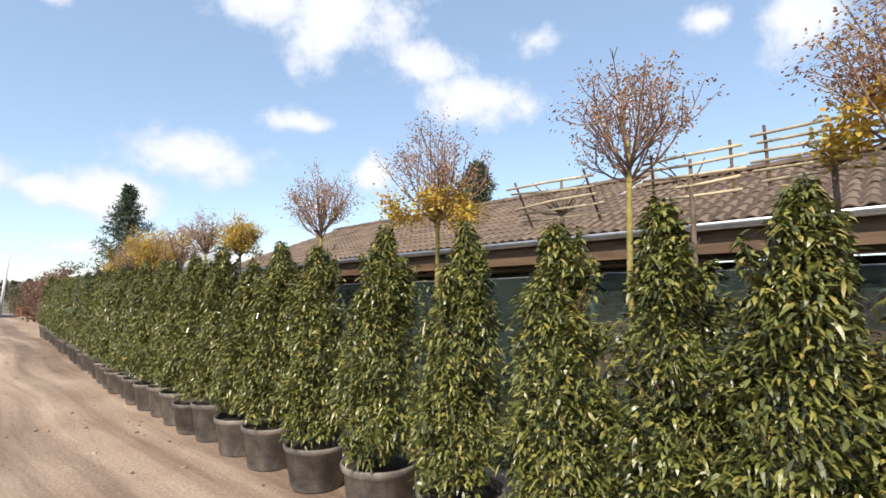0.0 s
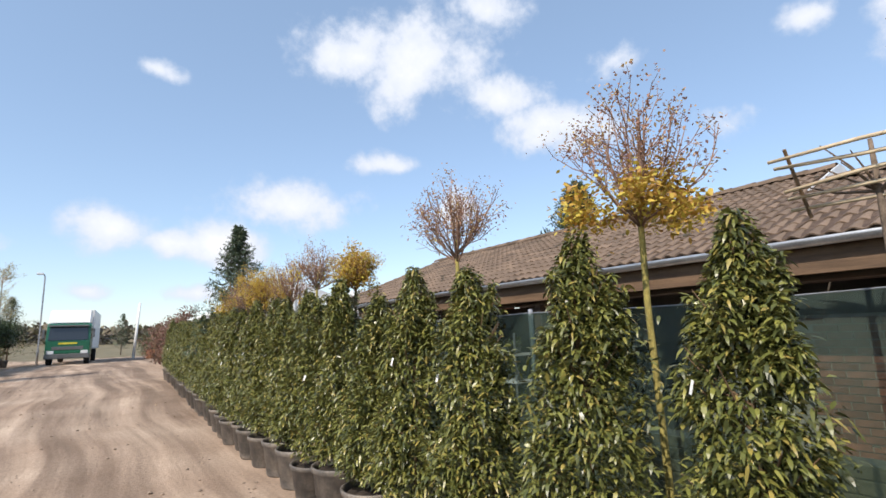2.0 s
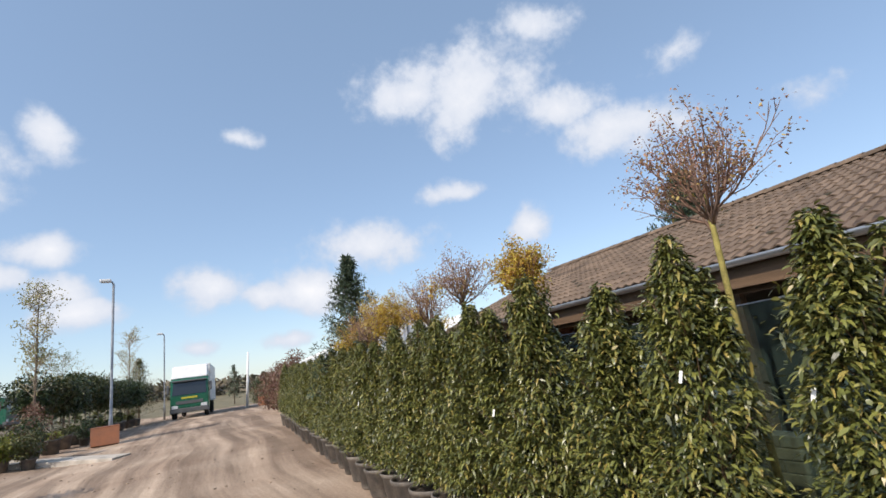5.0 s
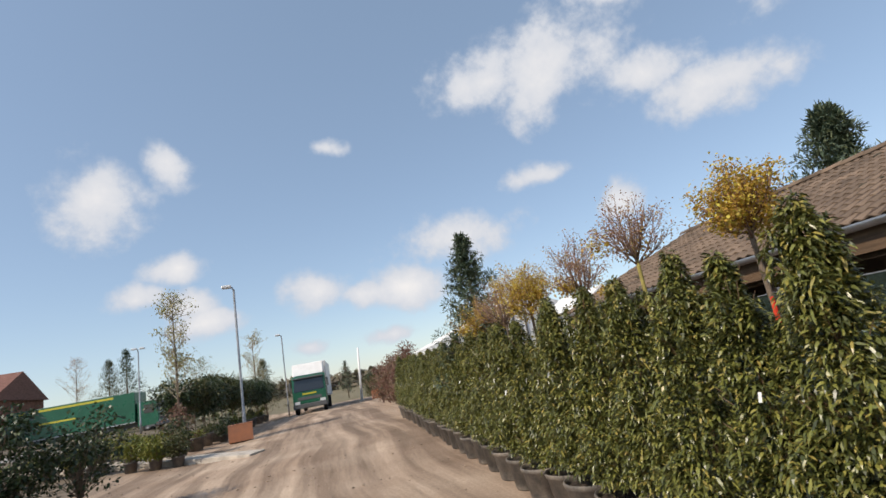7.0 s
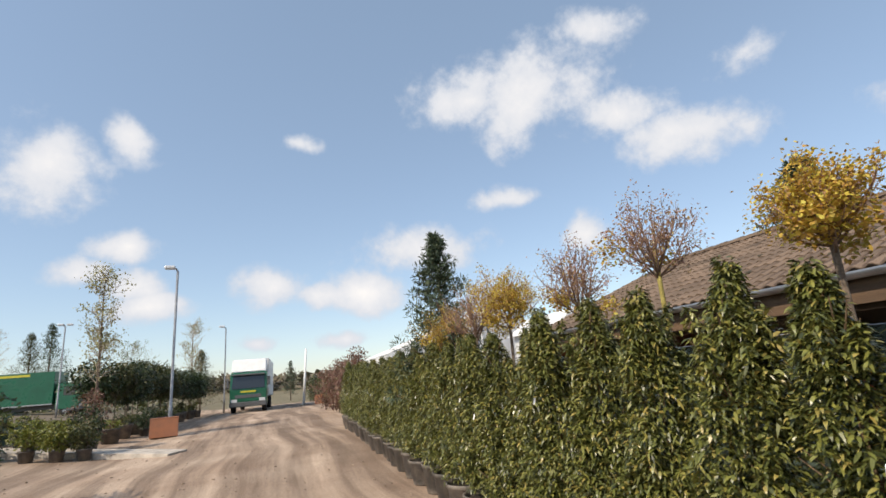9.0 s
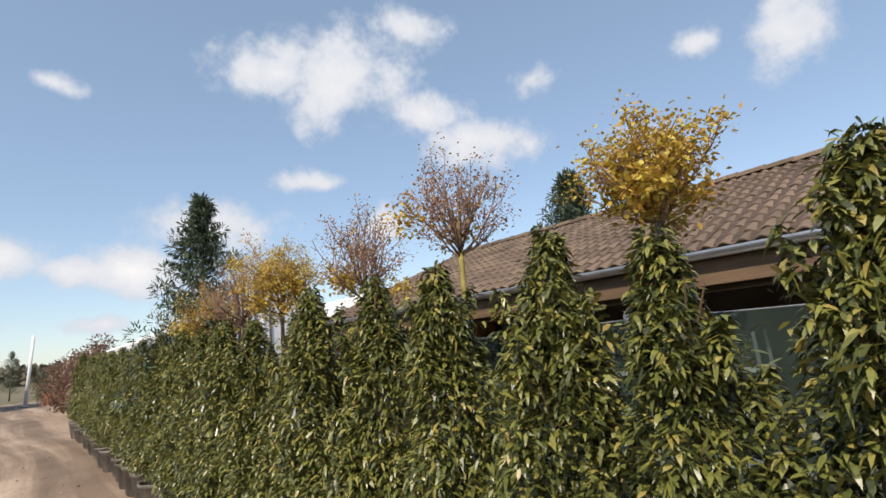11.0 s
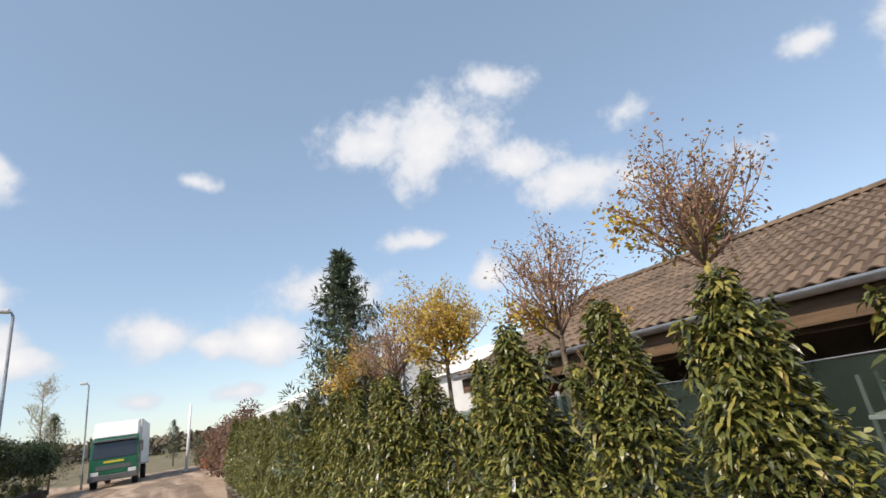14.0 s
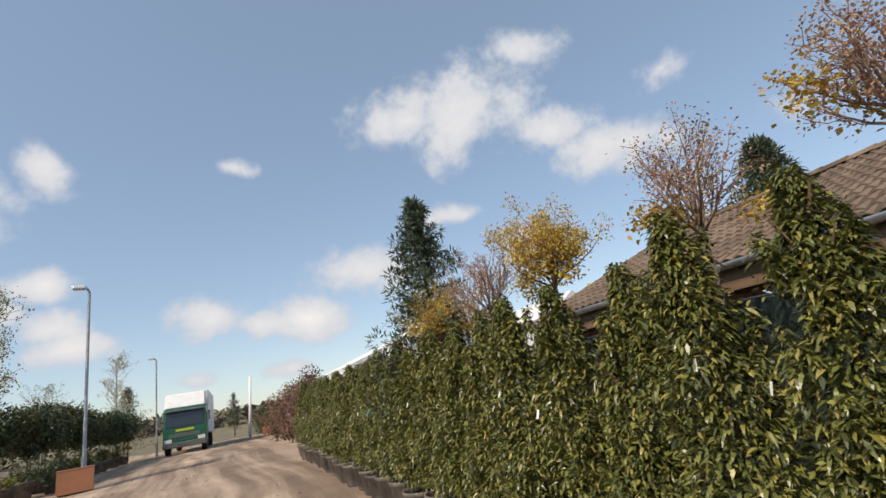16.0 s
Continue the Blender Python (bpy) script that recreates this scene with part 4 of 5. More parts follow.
# ---- conifers, shrubs, far trees ----
def clump_leaves(rng, centres, radii, per, length, width, droop=0.2):
    P, D = [], []
    for c, r in zip(centres, radii):
        d = rng.normal(0, 1, (per, 3))
        d /= np.linalg.norm(d, axis=1)[:, None]
        P.append(np.array(c) + d * np.array(r) * rng.uniform(0.55, 1.05, (per, 1)))
        D.append(d + rng.normal(0, 0.5, (per, 3)))
    return leaves(rng, np.concatenate(P), np.concatenate(D), length, width, droop)


def make_conifer(seed, m, height, radius, label, sprays=78, mat="needle", bare=0.14, needle=0.10, fine=True):
    """A tiered crown: limbs in whorls, each carrying tufts of needles."""
    e = thing("conifer", m, label, "conifer", "")
    rng, nr = random.Random(seed), np.random.default_rng(seed)
    tv, tf = tubes([[((0, 0, 0), 0.03 * height / 2), ((0.03, 0, height * 0.5), 0.018 * height / 2), ((0, 0.02, height), 0.006)]], 8)
    mesh_ob("trunk", tv, tf, M["bark"], e, smooth=True)
    paths, cs, rs = [], [], []
    for k in range(sprays):
        s = (k + 0.5) / sprays
        z = height * (bare + (1 - bare) * s)
        a = k * 2.39996 + rng.uniform(-0.5, 0.5)
        R = radius * ((1 - s) ** 0.9 * rng.choice((0.35, 0.6, 0.85, 1.0, 1.15)) * rng.uniform(0.85, 1.1) + 0.04)
        end = Vector((R * math.cos(a), R * math.sin(a), z + R * rng.uniform(0.1, 0.5)))
        paths.append([((0, 0, z - 0.1 * R), 0.012), (tuple(end * 0.5 + Vector((0, 0, z * 0.5 - 0.05))), 0.008), (tuple(end), 0.004)])
        for q in (0.4, 0.7, 1.0):
            p = Vector((end.x * q, end.y * q, z + (end.z - z) * q))
            w = rng.uniform(0.08, 0.15) * radius * (1.1 - 0.4 * s)
            cs.append(tuple(p)); rs.append((w, w, w * rng.uniform(0.6, 1.2)))
    bv, bf = tubes(paths, 4)
    tagged(mesh_ob("limb_mass", bv, bf, M["bark"], e), kind="stuff")
    v, f = clump_leaves(nr, cs, rs, 58 if fine else 16, needle * radius, needle * radius * 0.2, 0.0)
    tagged(np_mesh("foliage", v, f, M[mat], e), kind="stuff")
    return e


def make_shrub(seed, m, height, width, mat, label, category="shrub", name="potted_shrub", pot=0.3, clumps=26, per=60, leaf=0.07, group="", stem=0.0):
    """A bush, or with stem a round-headed standard, in a pot."""
    e = thing(name, m, label, category, group)
    rng, nr = random.Random(seed), np.random.default_rng(seed)
    z0 = 0.0
    if pot:
        z0 = pot
        pr = pot * 0.62
        pv, pf = revolve([(0, 0), (pr * 0.8, 0), (pr * 0.98, pot * 0.88), (pr * 1.05, pot * 0.9), (pr * 1.05, pot), (pr * 0.95, pot), (pr * 0.93, pot * 0.9), (0, pot * 0.88)], 14)
        mesh_ob("pot", pv, pf, M["pot"], e, smooth=True)
    paths = [[((0, 0, z0 * 0.9), 0.03), ((0.02, 0, z0 + stem + (height - z0 - stem) * 0.5), 0.015)]]
    cs, rs = [], []
    body = height - z0 - stem
    for k in range(clumps):
        a, s = rng.uniform(0, 6.28), rng.random()
        w = width / 2 * math.sqrt(max(0.05, 1 - (2 * s - 1) ** 2)) * rng.uniform(0.35, 0.95)
        c = (w * math.cos(a), w * math.sin(a), z0 + stem + body * (0.12 + 0.8 * s))
        cs.append(c); q = rng.uniform(0.16, 0.26) * width
        rs.append((q, q, q * 0.8))
        paths.append([((0.01, 0, z0 + stem + body * 0.05), 0.012), (c, 0.004)])
    bv, bf = tubes(paths, 4)
    tagged(mesh_ob("stem", bv, bf, M["bark"], e), kind="stuff")
    v, f = clump_leaves(nr, cs, rs, per, leaf, leaf * 0.5, 0.2)
    tagged(np_mesh("foliage", v, f, M[mat], e), kind="stuff")
    return e


make_conifer(41, site(3.1, 12.9, 0), 4.0, 1.05, "dark green irregular pine rising behind the potted hedge")
make_conifer(42, site(20.6, 17, 0), 8.6, 3.3, "dark conifer whose top shows above the shed roof", sprays=80)
make_conifer(43, site(4.0, 70, 0), 4.6, 1.5, "small dark green spruce by the end of the track", fine=False)
make_conifer(44, site(-3.9, 47.5, 0), 4.6, 1.8, "brownish green broad conifer behind the potted trees", mat="olive_leaf", fine=False)
make_conifer(45, site(-19.5, 66, 0), 8.5, 2.6, "dark spruce beside the parked lorry", fine=False)
make_conifer(46, site(-21.5, 67, 0), 7.6, 2.4, "olive green cypress beside the parked lorry", mat="olive_leaf", fine=False)

# bare young trees
def make_bare_tree(seed, m, height, radius, label, leaf="lime_leaf", share=0.35):
    e = thing("young_tree", m, label, "tree")
    rng = random.Random(seed)
    tv, tf = tubes([[((0, 0, 0), 0.055), ((0.05, 0, height * 0.4), 0.042), ((0, 0.03, height * 0.75), 0.03), ((0, 0, height), 0.008)]], 8)
    mesh_ob("trunk", tv, tf, M["bark"], e, smooth=True)
    paths, P, D = [], [], []
    for k in range(46):
        z = height * rng.uniform(0.33, 0.97)
        a = rng.uniform(0, 6.28)
        R = radius * math.sin(math.pi * min(1, (1.08 - z / height) / 0.75) * 0.62) * rng.uniform(0.5, 1)
        end = Vector((R * math.cos(a), R * math.sin(a), z + R * 1.1))
        paths.append([((0, 0, z), 0.014), (tuple(end * 0.55 + Vector((0, 0, z * 0.45))), 0.009), (tuple(end), 0.005)])
        for _ in range(5):
            b = Vector((0, 0, z)).lerp(end, rng.uniform(0.3, 1))
            t = b + Vector((rng.gauss(0, 0.25), rng.gauss(0, 0.25), rng.uniform(0.1, 0.45)))
            paths.append([(tuple(b), 0.009), (tuple(t), 0.004)])
            if rng.random() < share:
                for _ in range(10):
                    P.append(t + Vector((rng.gauss(0, 0.09), rng.gauss(0, 0.09), rng.gauss(0, 0.09))))
                    D.append(Vector((rng.gauss(0, 1), rng.gauss(0, 1), rng.gauss(0, 1))))
    bv, bf = tubes(paths, 4)
    tagged(mesh_ob("limb_mass", bv, bf, M["pale_twig"], e), kind="stuff")
    v, f = leaves(np.random.default_rng(seed), np.array(P), np.array(D), 0.09, 0.055, 0.2)
    tagged(np_mesh("foliage", v, f, M[leaf], e), kind="stuff")
    return e


make_bare_tree(51, site(-5.25, 26, 0), 6.0, 0.62, "slender young tree just breaking into pale leaf", "pale_leaf", share=0.8)
make_bare_tree(52, site(-4.4, 46, 0), 6.6, 1.2, "slender bare tree with fine pale twigs", "pale_leaf", 0.5)
make_bare_tree(53, site(-25, 68, 0), 8.0, 2.0, "bare tree behind the parked lorry", "bronze_leaf", 0.4)
make_bare_tree(54, site(-11.5, 62, 0), 6.0, 2.4, "pale green spreading tree beyond the lorry", "lime_leaf", 0.9)

# plants in the bed across the track
sr = random.Random(9)
for k in range(8):
    make_shrub(60 + k, site(-4.1 - 0.3 * (k % 2) - 0.42 * k, 14.4 - 0.5 * k, 0), 2.0 + 0.1 * (k % 3), 1.45, "dark_leaf",
               "dense dark evergreen bush in a black pot", "potted shrub", pot=0.42, clumps=34, per=60, leaf=0.09, group="dark bushes beside the track")
for k, (x, y, h, mt_) in enumerate([(-8.9, 19.6, 1.0, "lime_leaf"), (-8.0, 19.4, 0.95, "lime_leaf"), (-9.8, 20.2, 1.0, "olive_leaf"), (-6.9, 17.3, 1.0, "lime_leaf"), (-6.2, 17.6, 0.95, "lime_leaf"), (-5.6, 18.0, 1.05, "olive_leaf"), (-7.8, 17.2, 0.9, "olive_leaf"), (-5.9, 18.9, 1.3, "dark_leaf"), (-6.6, 19.3, 1.2, "olive_leaf"),
                                    (-8.6, 17.0, 0.9, "lime_leaf"), (-9.4, 16.8, 0.9, "olive_leaf"), (-7.4, 18.6, 1.0, "olive_leaf")]):
    make_shrub(70 + k, site(x + 1.4, y + 3.0 + 0.6 * max(0.0, -x - 5), 0), h, 0.9, mt_, "low leafy shrub in a black nursery pot", "potted shrub", pot=0.3, clumps=22, per=55, leaf=0.08, group="low shrubs in the bed")
make_shrub(80, site(-4.6, 23.4, 0), 1.75, 1.0, "red_leaf", "bush with red young leaves in a black pot", "potted shrub", pot=0.35, clumps=30, per=60, leaf=0.08)
make_shrub(81, site(-4.0, 28.0, 0), 0.95, 1.0, "dark_leaf", "clipped dark green ball in a pot", "potted shrub", pot=0.3, clumps=30, per=60, leaf=0.06)
for k in range(16):
    y = 28.5 + 1.05 * k
    x = -5.9 + 0.13 * k + sr.uniform(-0.5, 0.5)
    make_shrub(90 + k, site(x, y, 0), 3.0 + sr.uniform(-0.3, 0.3), 1.9 + sr.uniform(-0.2, 0.3), ("dark_leaf", "olive_leaf", "dark_leaf")[k % 3], "round-headed evergreen standard in a black pot",
               "potted tree", "potted_tree", pot=0.45, clumps=44, per=60, leaf=0.13, group="round-headed potted trees", stem=0.85)
for k in range(11):
    y = 25.5 + 1.7 * k
    make_shrub(120 + k, site(-4.5 + 0.06 * k + sr.uniform(-0.15, 0.25), y, 0), 0.75 + sr.uniform(-0.1, 0.3), 0.7, ("lime_leaf", "olive_leaf")[k % 2], "small bushy plant in a large black pot", "potted shrub",
               pot=0.5, clumps=14, per=40, leaf=0.08, group="row of large pots")
for k in range(7):
    make_shrub(140 + k, site(3.9 + 0.25 * (k % 3), 25.5 + 1.6 * k, 0), 2.3 + 0.35 * ((k * 2) % 3), 1.5, "red_leaf", "upright shrub flushed with red young leaves", "shrub", "red_shrub", pot=0, clumps=34, per=50, leaf=0.11, group="red-leaved shrubs")
for k in range(9):
    make_shrub(150 + k, site(5.4 + 0.5 * (k % 3), 36 + 3.4 * k, 0), 2.2 + 0.4 * (k % 2), 2.0, ("olive_leaf", "dark_leaf", "red_leaf")[k % 3], "wide shrub beside the end of the track", "shrub", "hedge_shrub", pot=0, clumps=30, per=40, leaf=0.14, group="shrubs along the far track")

# rough grass under the potted trees
gr = np.random.default_rng(8)
gx2, gy2 = gr.uniform(-12, -4.9, 9000), gr.uniform(24.5, 42, 9000)
keep = np.array([noise.noise(Vector((x * 0.5, y * 0.4, 2))) > -0.1 for x, y in zip(gx2, gy2)])
gp = np.array([(x, y, ground_z(x, y)) for x, y in zip(gx2[keep], gy2[keep])])
gd = gr.normal(0, 0.5, (len(gp), 3)); gd[:, 2] = 1
v, f = leaves(gr, gp, gd, 0.22, 0.05, 0.2)
tagged(np_mesh("rough_grass", v, f, M["lime_leaf"]), "rough yellow-green grass beneath the potted trees", "grass", kind="stuff")

# low strip of pale paving, brick-red board
strip = bmesh.new()
box(-9.0, -0.42, -0.15, 0.0, 0.42, 0.035, 0.012, strip)
bmesh.ops.transform(strip, matrix=site(-1.9, 20.8, 0.02, 0, 4, -27), verts=strip.verts)
tagged(part("kerb_strip", strip, M["concrete"]), "pale concrete strip edging the plant bed", "kerb", kind="structure")
road_x, road_y = [-60, -40, -25, -20] + [-18 + 0.7 * k for k in range(16)], [33, 36, 39.5]
road_v = [(x, y, ground_z(x, y) + 0.03) for y in road_y for x in road_x]
road_f = [(j * 20 + i, j * 20 + i + 1, j * 20 + i + 21, j * 20 + i + 20) for j in range(2) for i in range(19)]
tagged(mesh_ob("bed_road", road_v, road_f, M["asphalt"]), "pale access road behind the plant bed", "road", kind="structure")
board = thing("board_box", site(-3.1, 26.5, 0, 0, 0, 7), "brick-red box of boards standing on the ground", "box")
for nm, b in (("front_board", (-0.46, -0.2, 0.05, 0.46, -0.16, 0.7)), ("back_board", (-0.46, 0.16, 0.05, 0.46, 0.2, 0.7)), ("side_board", (-0.46, -0.156, 0.05, -0.42, 0.156, 0.7)), ("side_board", (0.42, -0.156, 0.05, 0.46, 0.156, 0.7)), ("lid", (-0.47, -0.21, 0.703, 0.47, 0.21, 0.73))):
    part(nm, box(*b, 0.006), M["orange_board"], board)
part("plinth", box(-0.42, -0.16, -0.02, 0.42, 0.16, 0.055), M["timber_dark"], board)


# ---- street lamps, pole ----
def make_lamp(m, h, label, double=False):
    e = thing("street_lamp", m, label, "street lamp", "street lamps")
    pv, pf = tubes([[((0, 0, 0), 0.075), ((0, 0, 1.0), 0.075), ((0, 0, 1.05), 0.055), ((0, 0, h - 0.12), 0.045), ((-0.06, 0, h), 0.035), ((-0.15, 0, h + 0.04), 0.03)]], 10)
    mesh_ob("pole", pv, pf, M["galv"], e, smooth=True)
    for s in ((-1, 1) if double else (-1,)):
        part("lamp_head", box(min(s * 0.08, s * 0.5), -0.12, h - 0.02, max(s * 0.08, s * 0.5), 0.12, h + 0.13, 0.05), M["lamp_glass"], e, "pale lamp head")
    return e


make_lamp(site(-3.05, 27.4, 0), 6.6, "tall grey steel street lamp among the potted trees")
make_lamp(site(-2.2, 46.9, 0), 6.4, "grey steel street lamp behind the lorry")
make_lamp(site(-13.6, 50, 0), 6.7, "grey steel street lamp with two heads", True)
pole = thing("white_pole", site(3.6, 47, 0, 0, 3, 0), "plain white post leaning slightly beside the track", "pole")
pv, pf = tubes([[((0, 0, 0), 0.11), ((0, 0, 4.4), 0.08)]], 10)
mesh_ob("post", pv, pf, M["white"], pole, smooth=True)
part("foot", box(-0.2, -0.2, 0, 0.2, 0.2, 0.12, 0.02), M["concrete"], pole)
part("barrier", box(0.9, 0.2, 0.0, 2.0, 0.4, 0.7, 0.03), M["orange_board"], None).name = "barrier"
bar = bpy.data.objects["barrier"]
bar.location = (3.6, 47, ground_z(3.6, 47))
tagged(bar, "low brick-red barrier at the end of the track", "barrier")


# ---- lorries ----
def wheel(parent, x, y, r=0.48, w=0.3):
    vs, fs = revolve([(r * 0.55, -w / 2), (r * 0.93, -w / 2), (r, -w * 0.35), (r, w * 0.35), (r * 0.93, w / 2), (r * 0.55, w / 2)], 20)
    rot_ = Matrix.Translation((x, y, r)) @ Matrix.Rotation(math.pi / 2, 4, "Y")
    t = mesh_ob("wheel", [rot_ @ Vector(v) for v in vs], fs, M["rubber"], parent, smooth=True)
    vs, fs = revolve([(0.0, -w * 0.3), (r * 0.3, -w * 0.3), (r * 0.56, -w * 0.45), (r * 0.56, w * 0.45), (r * 0.3, w * 0.3), (0, w * 0.3)], 16)
    mesh_ob("rim", [rot_ @ Vector(v) for v in vs], fs, M["galv"], t, smooth=True)


def make_lorry(m, label, body_mat, length=9.0, fairing="white"):
    """Box lorry; its front looks along -y."""
    e = thing("lorry", m, label, "lorry", "parked lorries")
    cab = bmesh.new()
    prof = [(0.12, 0.55), (0.0, 0.75), (0.0, 1.55), (0.16, 2.55), (0.35, 2.72), (1.75, 2.72), (1.75, 0.55)]
    left = [cab.verts.new((-1.2, y, z)) for y, z in prof]
    right = [cab.verts.new((1.2, y, z)) for y, z in prof]
    cab.faces.new(left); cab.faces.new(right[::-1])
    for i in range(len(prof)):
        j = (i + 1) % len(prof)
        cab.faces.new((left[j], left[i], right[i], right[j]))
    bmesh.ops.bevel(cab, geom=cab.edges[:], offset=0.05, segments=2, affect="EDGES", profile=0.6)
    c = part("cab", cab, M["green"], e, "dark green cab")
    ws = bmesh.new()
    q = [ws.verts.new(p) for p in ((-1.08, -0.012, 1.62), (1.08, -0.012, 1.62), (1.02, 0.132, 2.48), (-1.02, 0.132, 2.48))]
    ws.faces.new(q)
    x_ = bmesh.ops.extrude_face_region(ws, geom=ws.faces[:])
    bmesh.ops.translate(ws, vec=(0, -0.02, 0), verts=[v for v in x_["geom"] if isinstance(v, bmesh.types.BMVert)])
    part("windscreen", ws, M["dark_glass"], c, "dark windscreen")
    for s in (-1, 1):
        part("side_window", box(s * 1.205 - 0.01, 0.35, 1.65, s * 1.205 + 0.01, 1.2, 2.4), M["dark_glass"], c)
        part("headlamp", box(s * 0.92 - 0.2, -0.03, 0.72, s * 0.92 + 0.2, 0.03, 0.92, 0.015), M["lamp_glass"], c)
        part("mirror", box(s * 1.36 - 0.08, 0.05, 1.75, s * 1.36 + 0.08, 0.13, 2.35, 0.03), M["grey"], c)
        part("step", box(s * 1.08 - 0.14, 0.3, 0.38, s * 1.08 + 0.14, 0.9, 0.56, 0.02), M["grey"], c)
    part("sun_visor", box(-1.1, -0.13, 2.5, 1.1, 0.12, 2.62, 0.03), M["grey"], c)
    part("grille", box(-0.85, -0.025, 0.98, 0.85, 0.0, 1.2, 0.01), M["grey"], c)
    part("lettering_bar", box(-0.5, -0.02, 1.34, 0.5, -0.004, 1.46), M["yellow_sign"], c, "yellow lettering across the front")
    part("bumper", box(-1.22, -0.1, 0.4, 1.22, 0.2, 0.72, 0.04), M["grey"], e, "grey bumper")
    part("number_plate_bar", box(-0.26, -0.115, 0.5, 0.26, -0.102, 0.61), M["grey"], e)
    if fairing:
        fr = bmesh.new()
        pf_ = [(0.35, 2.74), (0.75, 3.62), (1.75, 3.7), (1.75, 2.74)]
        l_ = [fr.verts.new((-1.15, y, z)) for y, z in pf_]
        r_ = [fr.verts.new((1.15, y, z)) for y, z in pf_]
        fr.faces.new(l_); fr.faces.new(r_[::-1])
        for i in range(4):
            j = (i + 1) % 4
            fr.faces.new((l_[j], l_[i], r_[i], r_[j]))
        bmesh.ops.bevel(fr, geom=fr.edges[:], offset=0.06, segments=2, affect="EDGES")
        part("roof_fairing", fr, M[fairing], e, "white roof fairing")
    b = part("cargo_box", box(-1.25, 1.95, 1.0, 1.25, length, 3.72, 0.03), M[body_mat], e)
    for s in (-1, 1):
        part("corner_rail", box(s * 1.255 - 0.02, 1.94, 0.98, s * 1.255 + 0.02, length + 0.01, 1.08, 0.005), M["galv"], b)
        if body_mat == "green":
            part("lettering_bar", box(s * 1.256 - 0.006, length * 0.55, 2.25, s * 1.256 + 0.006, length * 0.8, 2.4), M["yellow_sign"], b, "yellow lettering on the side")
            part("lettering_bar", box(s * 1.256 - 0.006, length * 0.3, 3.4, s * 1.256 + 0.006, length * 0.92, 3.58), M["yellow_sign"], b, "yellow lettering along the top")
    part("chassis", box(-0.45, 1.2, 0.6, 0.45, length - 0.3, 0.98), M["grey"], e)
    for y in (0.95, length - 2.2):
        for x in (-1.03, 1.03):
            wheel(e, x, y)
    return e


make_lorry(site(-0.45, 43, 0, 0, 0, -4), "green-cabbed box lorry with a white body, parked facing the yard", "sheet", 9.5)
make_lorry(site(-14.0, 58, 0, 0, 0, 84), "green box lorry with yellow lettering, parked side-on", "green", 12.5, None)


# ---- buildings far off ----
def make_house(m, w, d, h, rise, wall, roof, label, name="house"):
    e = thing(name, m, label, "building")
    part("wall", box(-w / 2, -d / 2, 0, w / 2, d / 2, h), M[wall], e)
    bm = bmesh.new()
    p = [bm.verts.new(v) for v in ((-w / 2 - 0.3, -d / 2 - 0.4, h - 0.05), (w / 2 + 0.3, -d / 2 - 0.4, h - 0.05), (w / 2 + 0.3, 0, h + rise), (-w / 2 - 0.3, 0, h + rise), (w / 2 + 0.3, d / 2 + 0.4, h - 0.05), (-w / 2 - 0.3, d / 2 + 0.4, h - 0.05))]
    bm.faces.new((p[0], p[1], p[2], p[3])); bm.faces.new((p[3], p[2], p[4], p[5])); bm.faces.new((p[0], p[3], p[5])); bm.faces.new((p[1], p[4], p[2]))
    bm.faces.new((p[0], p[5], p[4], p[1]))
    part("roof", bm, M[roof], e)
    return e


house = make_house(site(-33, 60, 0), 13, 9, 4.2, 2.6, "brick", "dark_roof", "low red-brick house with a reddish tiled roof")
for k in range(3):
    w_ = part("window", box(-4.5 + 4 * k, -4.56, 0.9, -3.2 + 4 * k, -4.5, 2.1), M["white"], house, "white-framed window")
    part("pane", box(-4.4 + 4 * k, -4.58, 1.0, -3.3 + 4 * k, -4.565, 2.0), M["dark_glass"], w_)

# white metal shed with ribbed roof past the hedge
wsh = thing("white_shed", pose(0, 0, 0), "white ribbed-metal greenhouse shed beyond the tiled roof", "building")
sb = bmesh.new()
pr = [(3.25, 0), (3.25, 2.3), (6.4, 3.4), (9.55, 2.3), (9.55, 0)]
f0 = [sb.verts.new((x, 17.6, z)) for x, z in pr]
f1 = [sb.verts.new((x, 20.2, z)) for x, z in pr]
sb.faces.new(f0); sb.faces.new(f1[::-1])
for i in range(5):
    j = (i + 1) % 5
    sb.faces.new((f0[j], f0[i], f1[i], f1[j]))
bmesh.ops.recalc_face_normals(sb, faces=sb.faces[:])
part("wall", sb, M["sheet"], wsh)
for k in range(5):
    y = 17.65 + 0.6 * k
    rv, rf = tubes([[((3.2, y, 2.3), 0.025), ((6.4, y, 3.43), 0.025)]], 4)
    mesh_ob("rib", rv, rf, M["white"], wsh)
for k in range(16):
    x = 3.35 + 0.19 * k
    part("rib", box(x, 17.57, 0.0, x + 0.05, 17.597, 2.24 + (x - 3.25) * 0.345), M["grey" if k % 2 else "white"], wsh)
sk = thing("roof_light", site(6.9, 15.4, 0), "small white gabled glasshouse behind the shed", "building")
part("wall", box(-0.5, -1.0, 0, 0.5, 1.0, 2.4), M["sheet"], sk)
rb = bmesh.new()
q = [rb.verts.new(v) for v in ((-0.65, -1.1, 2.35), (0.65, -1.1, 2.35), (0, -1.1, 2.8), (-0.65, 1.1, 2.35), (0.65, 1.1, 2.35), (0, 1.1, 2.8))]
rb.faces.new((q[0], q[1], q[2])); rb.faces.new((q[3], q[5], q[4])); rb.faces.new((q[0], q[2], q[5], q[3])); rb.faces.new((q[1], q[4], q[5], q[2])); rb.faces.new((q[0], q[3], q[4], q[1]))
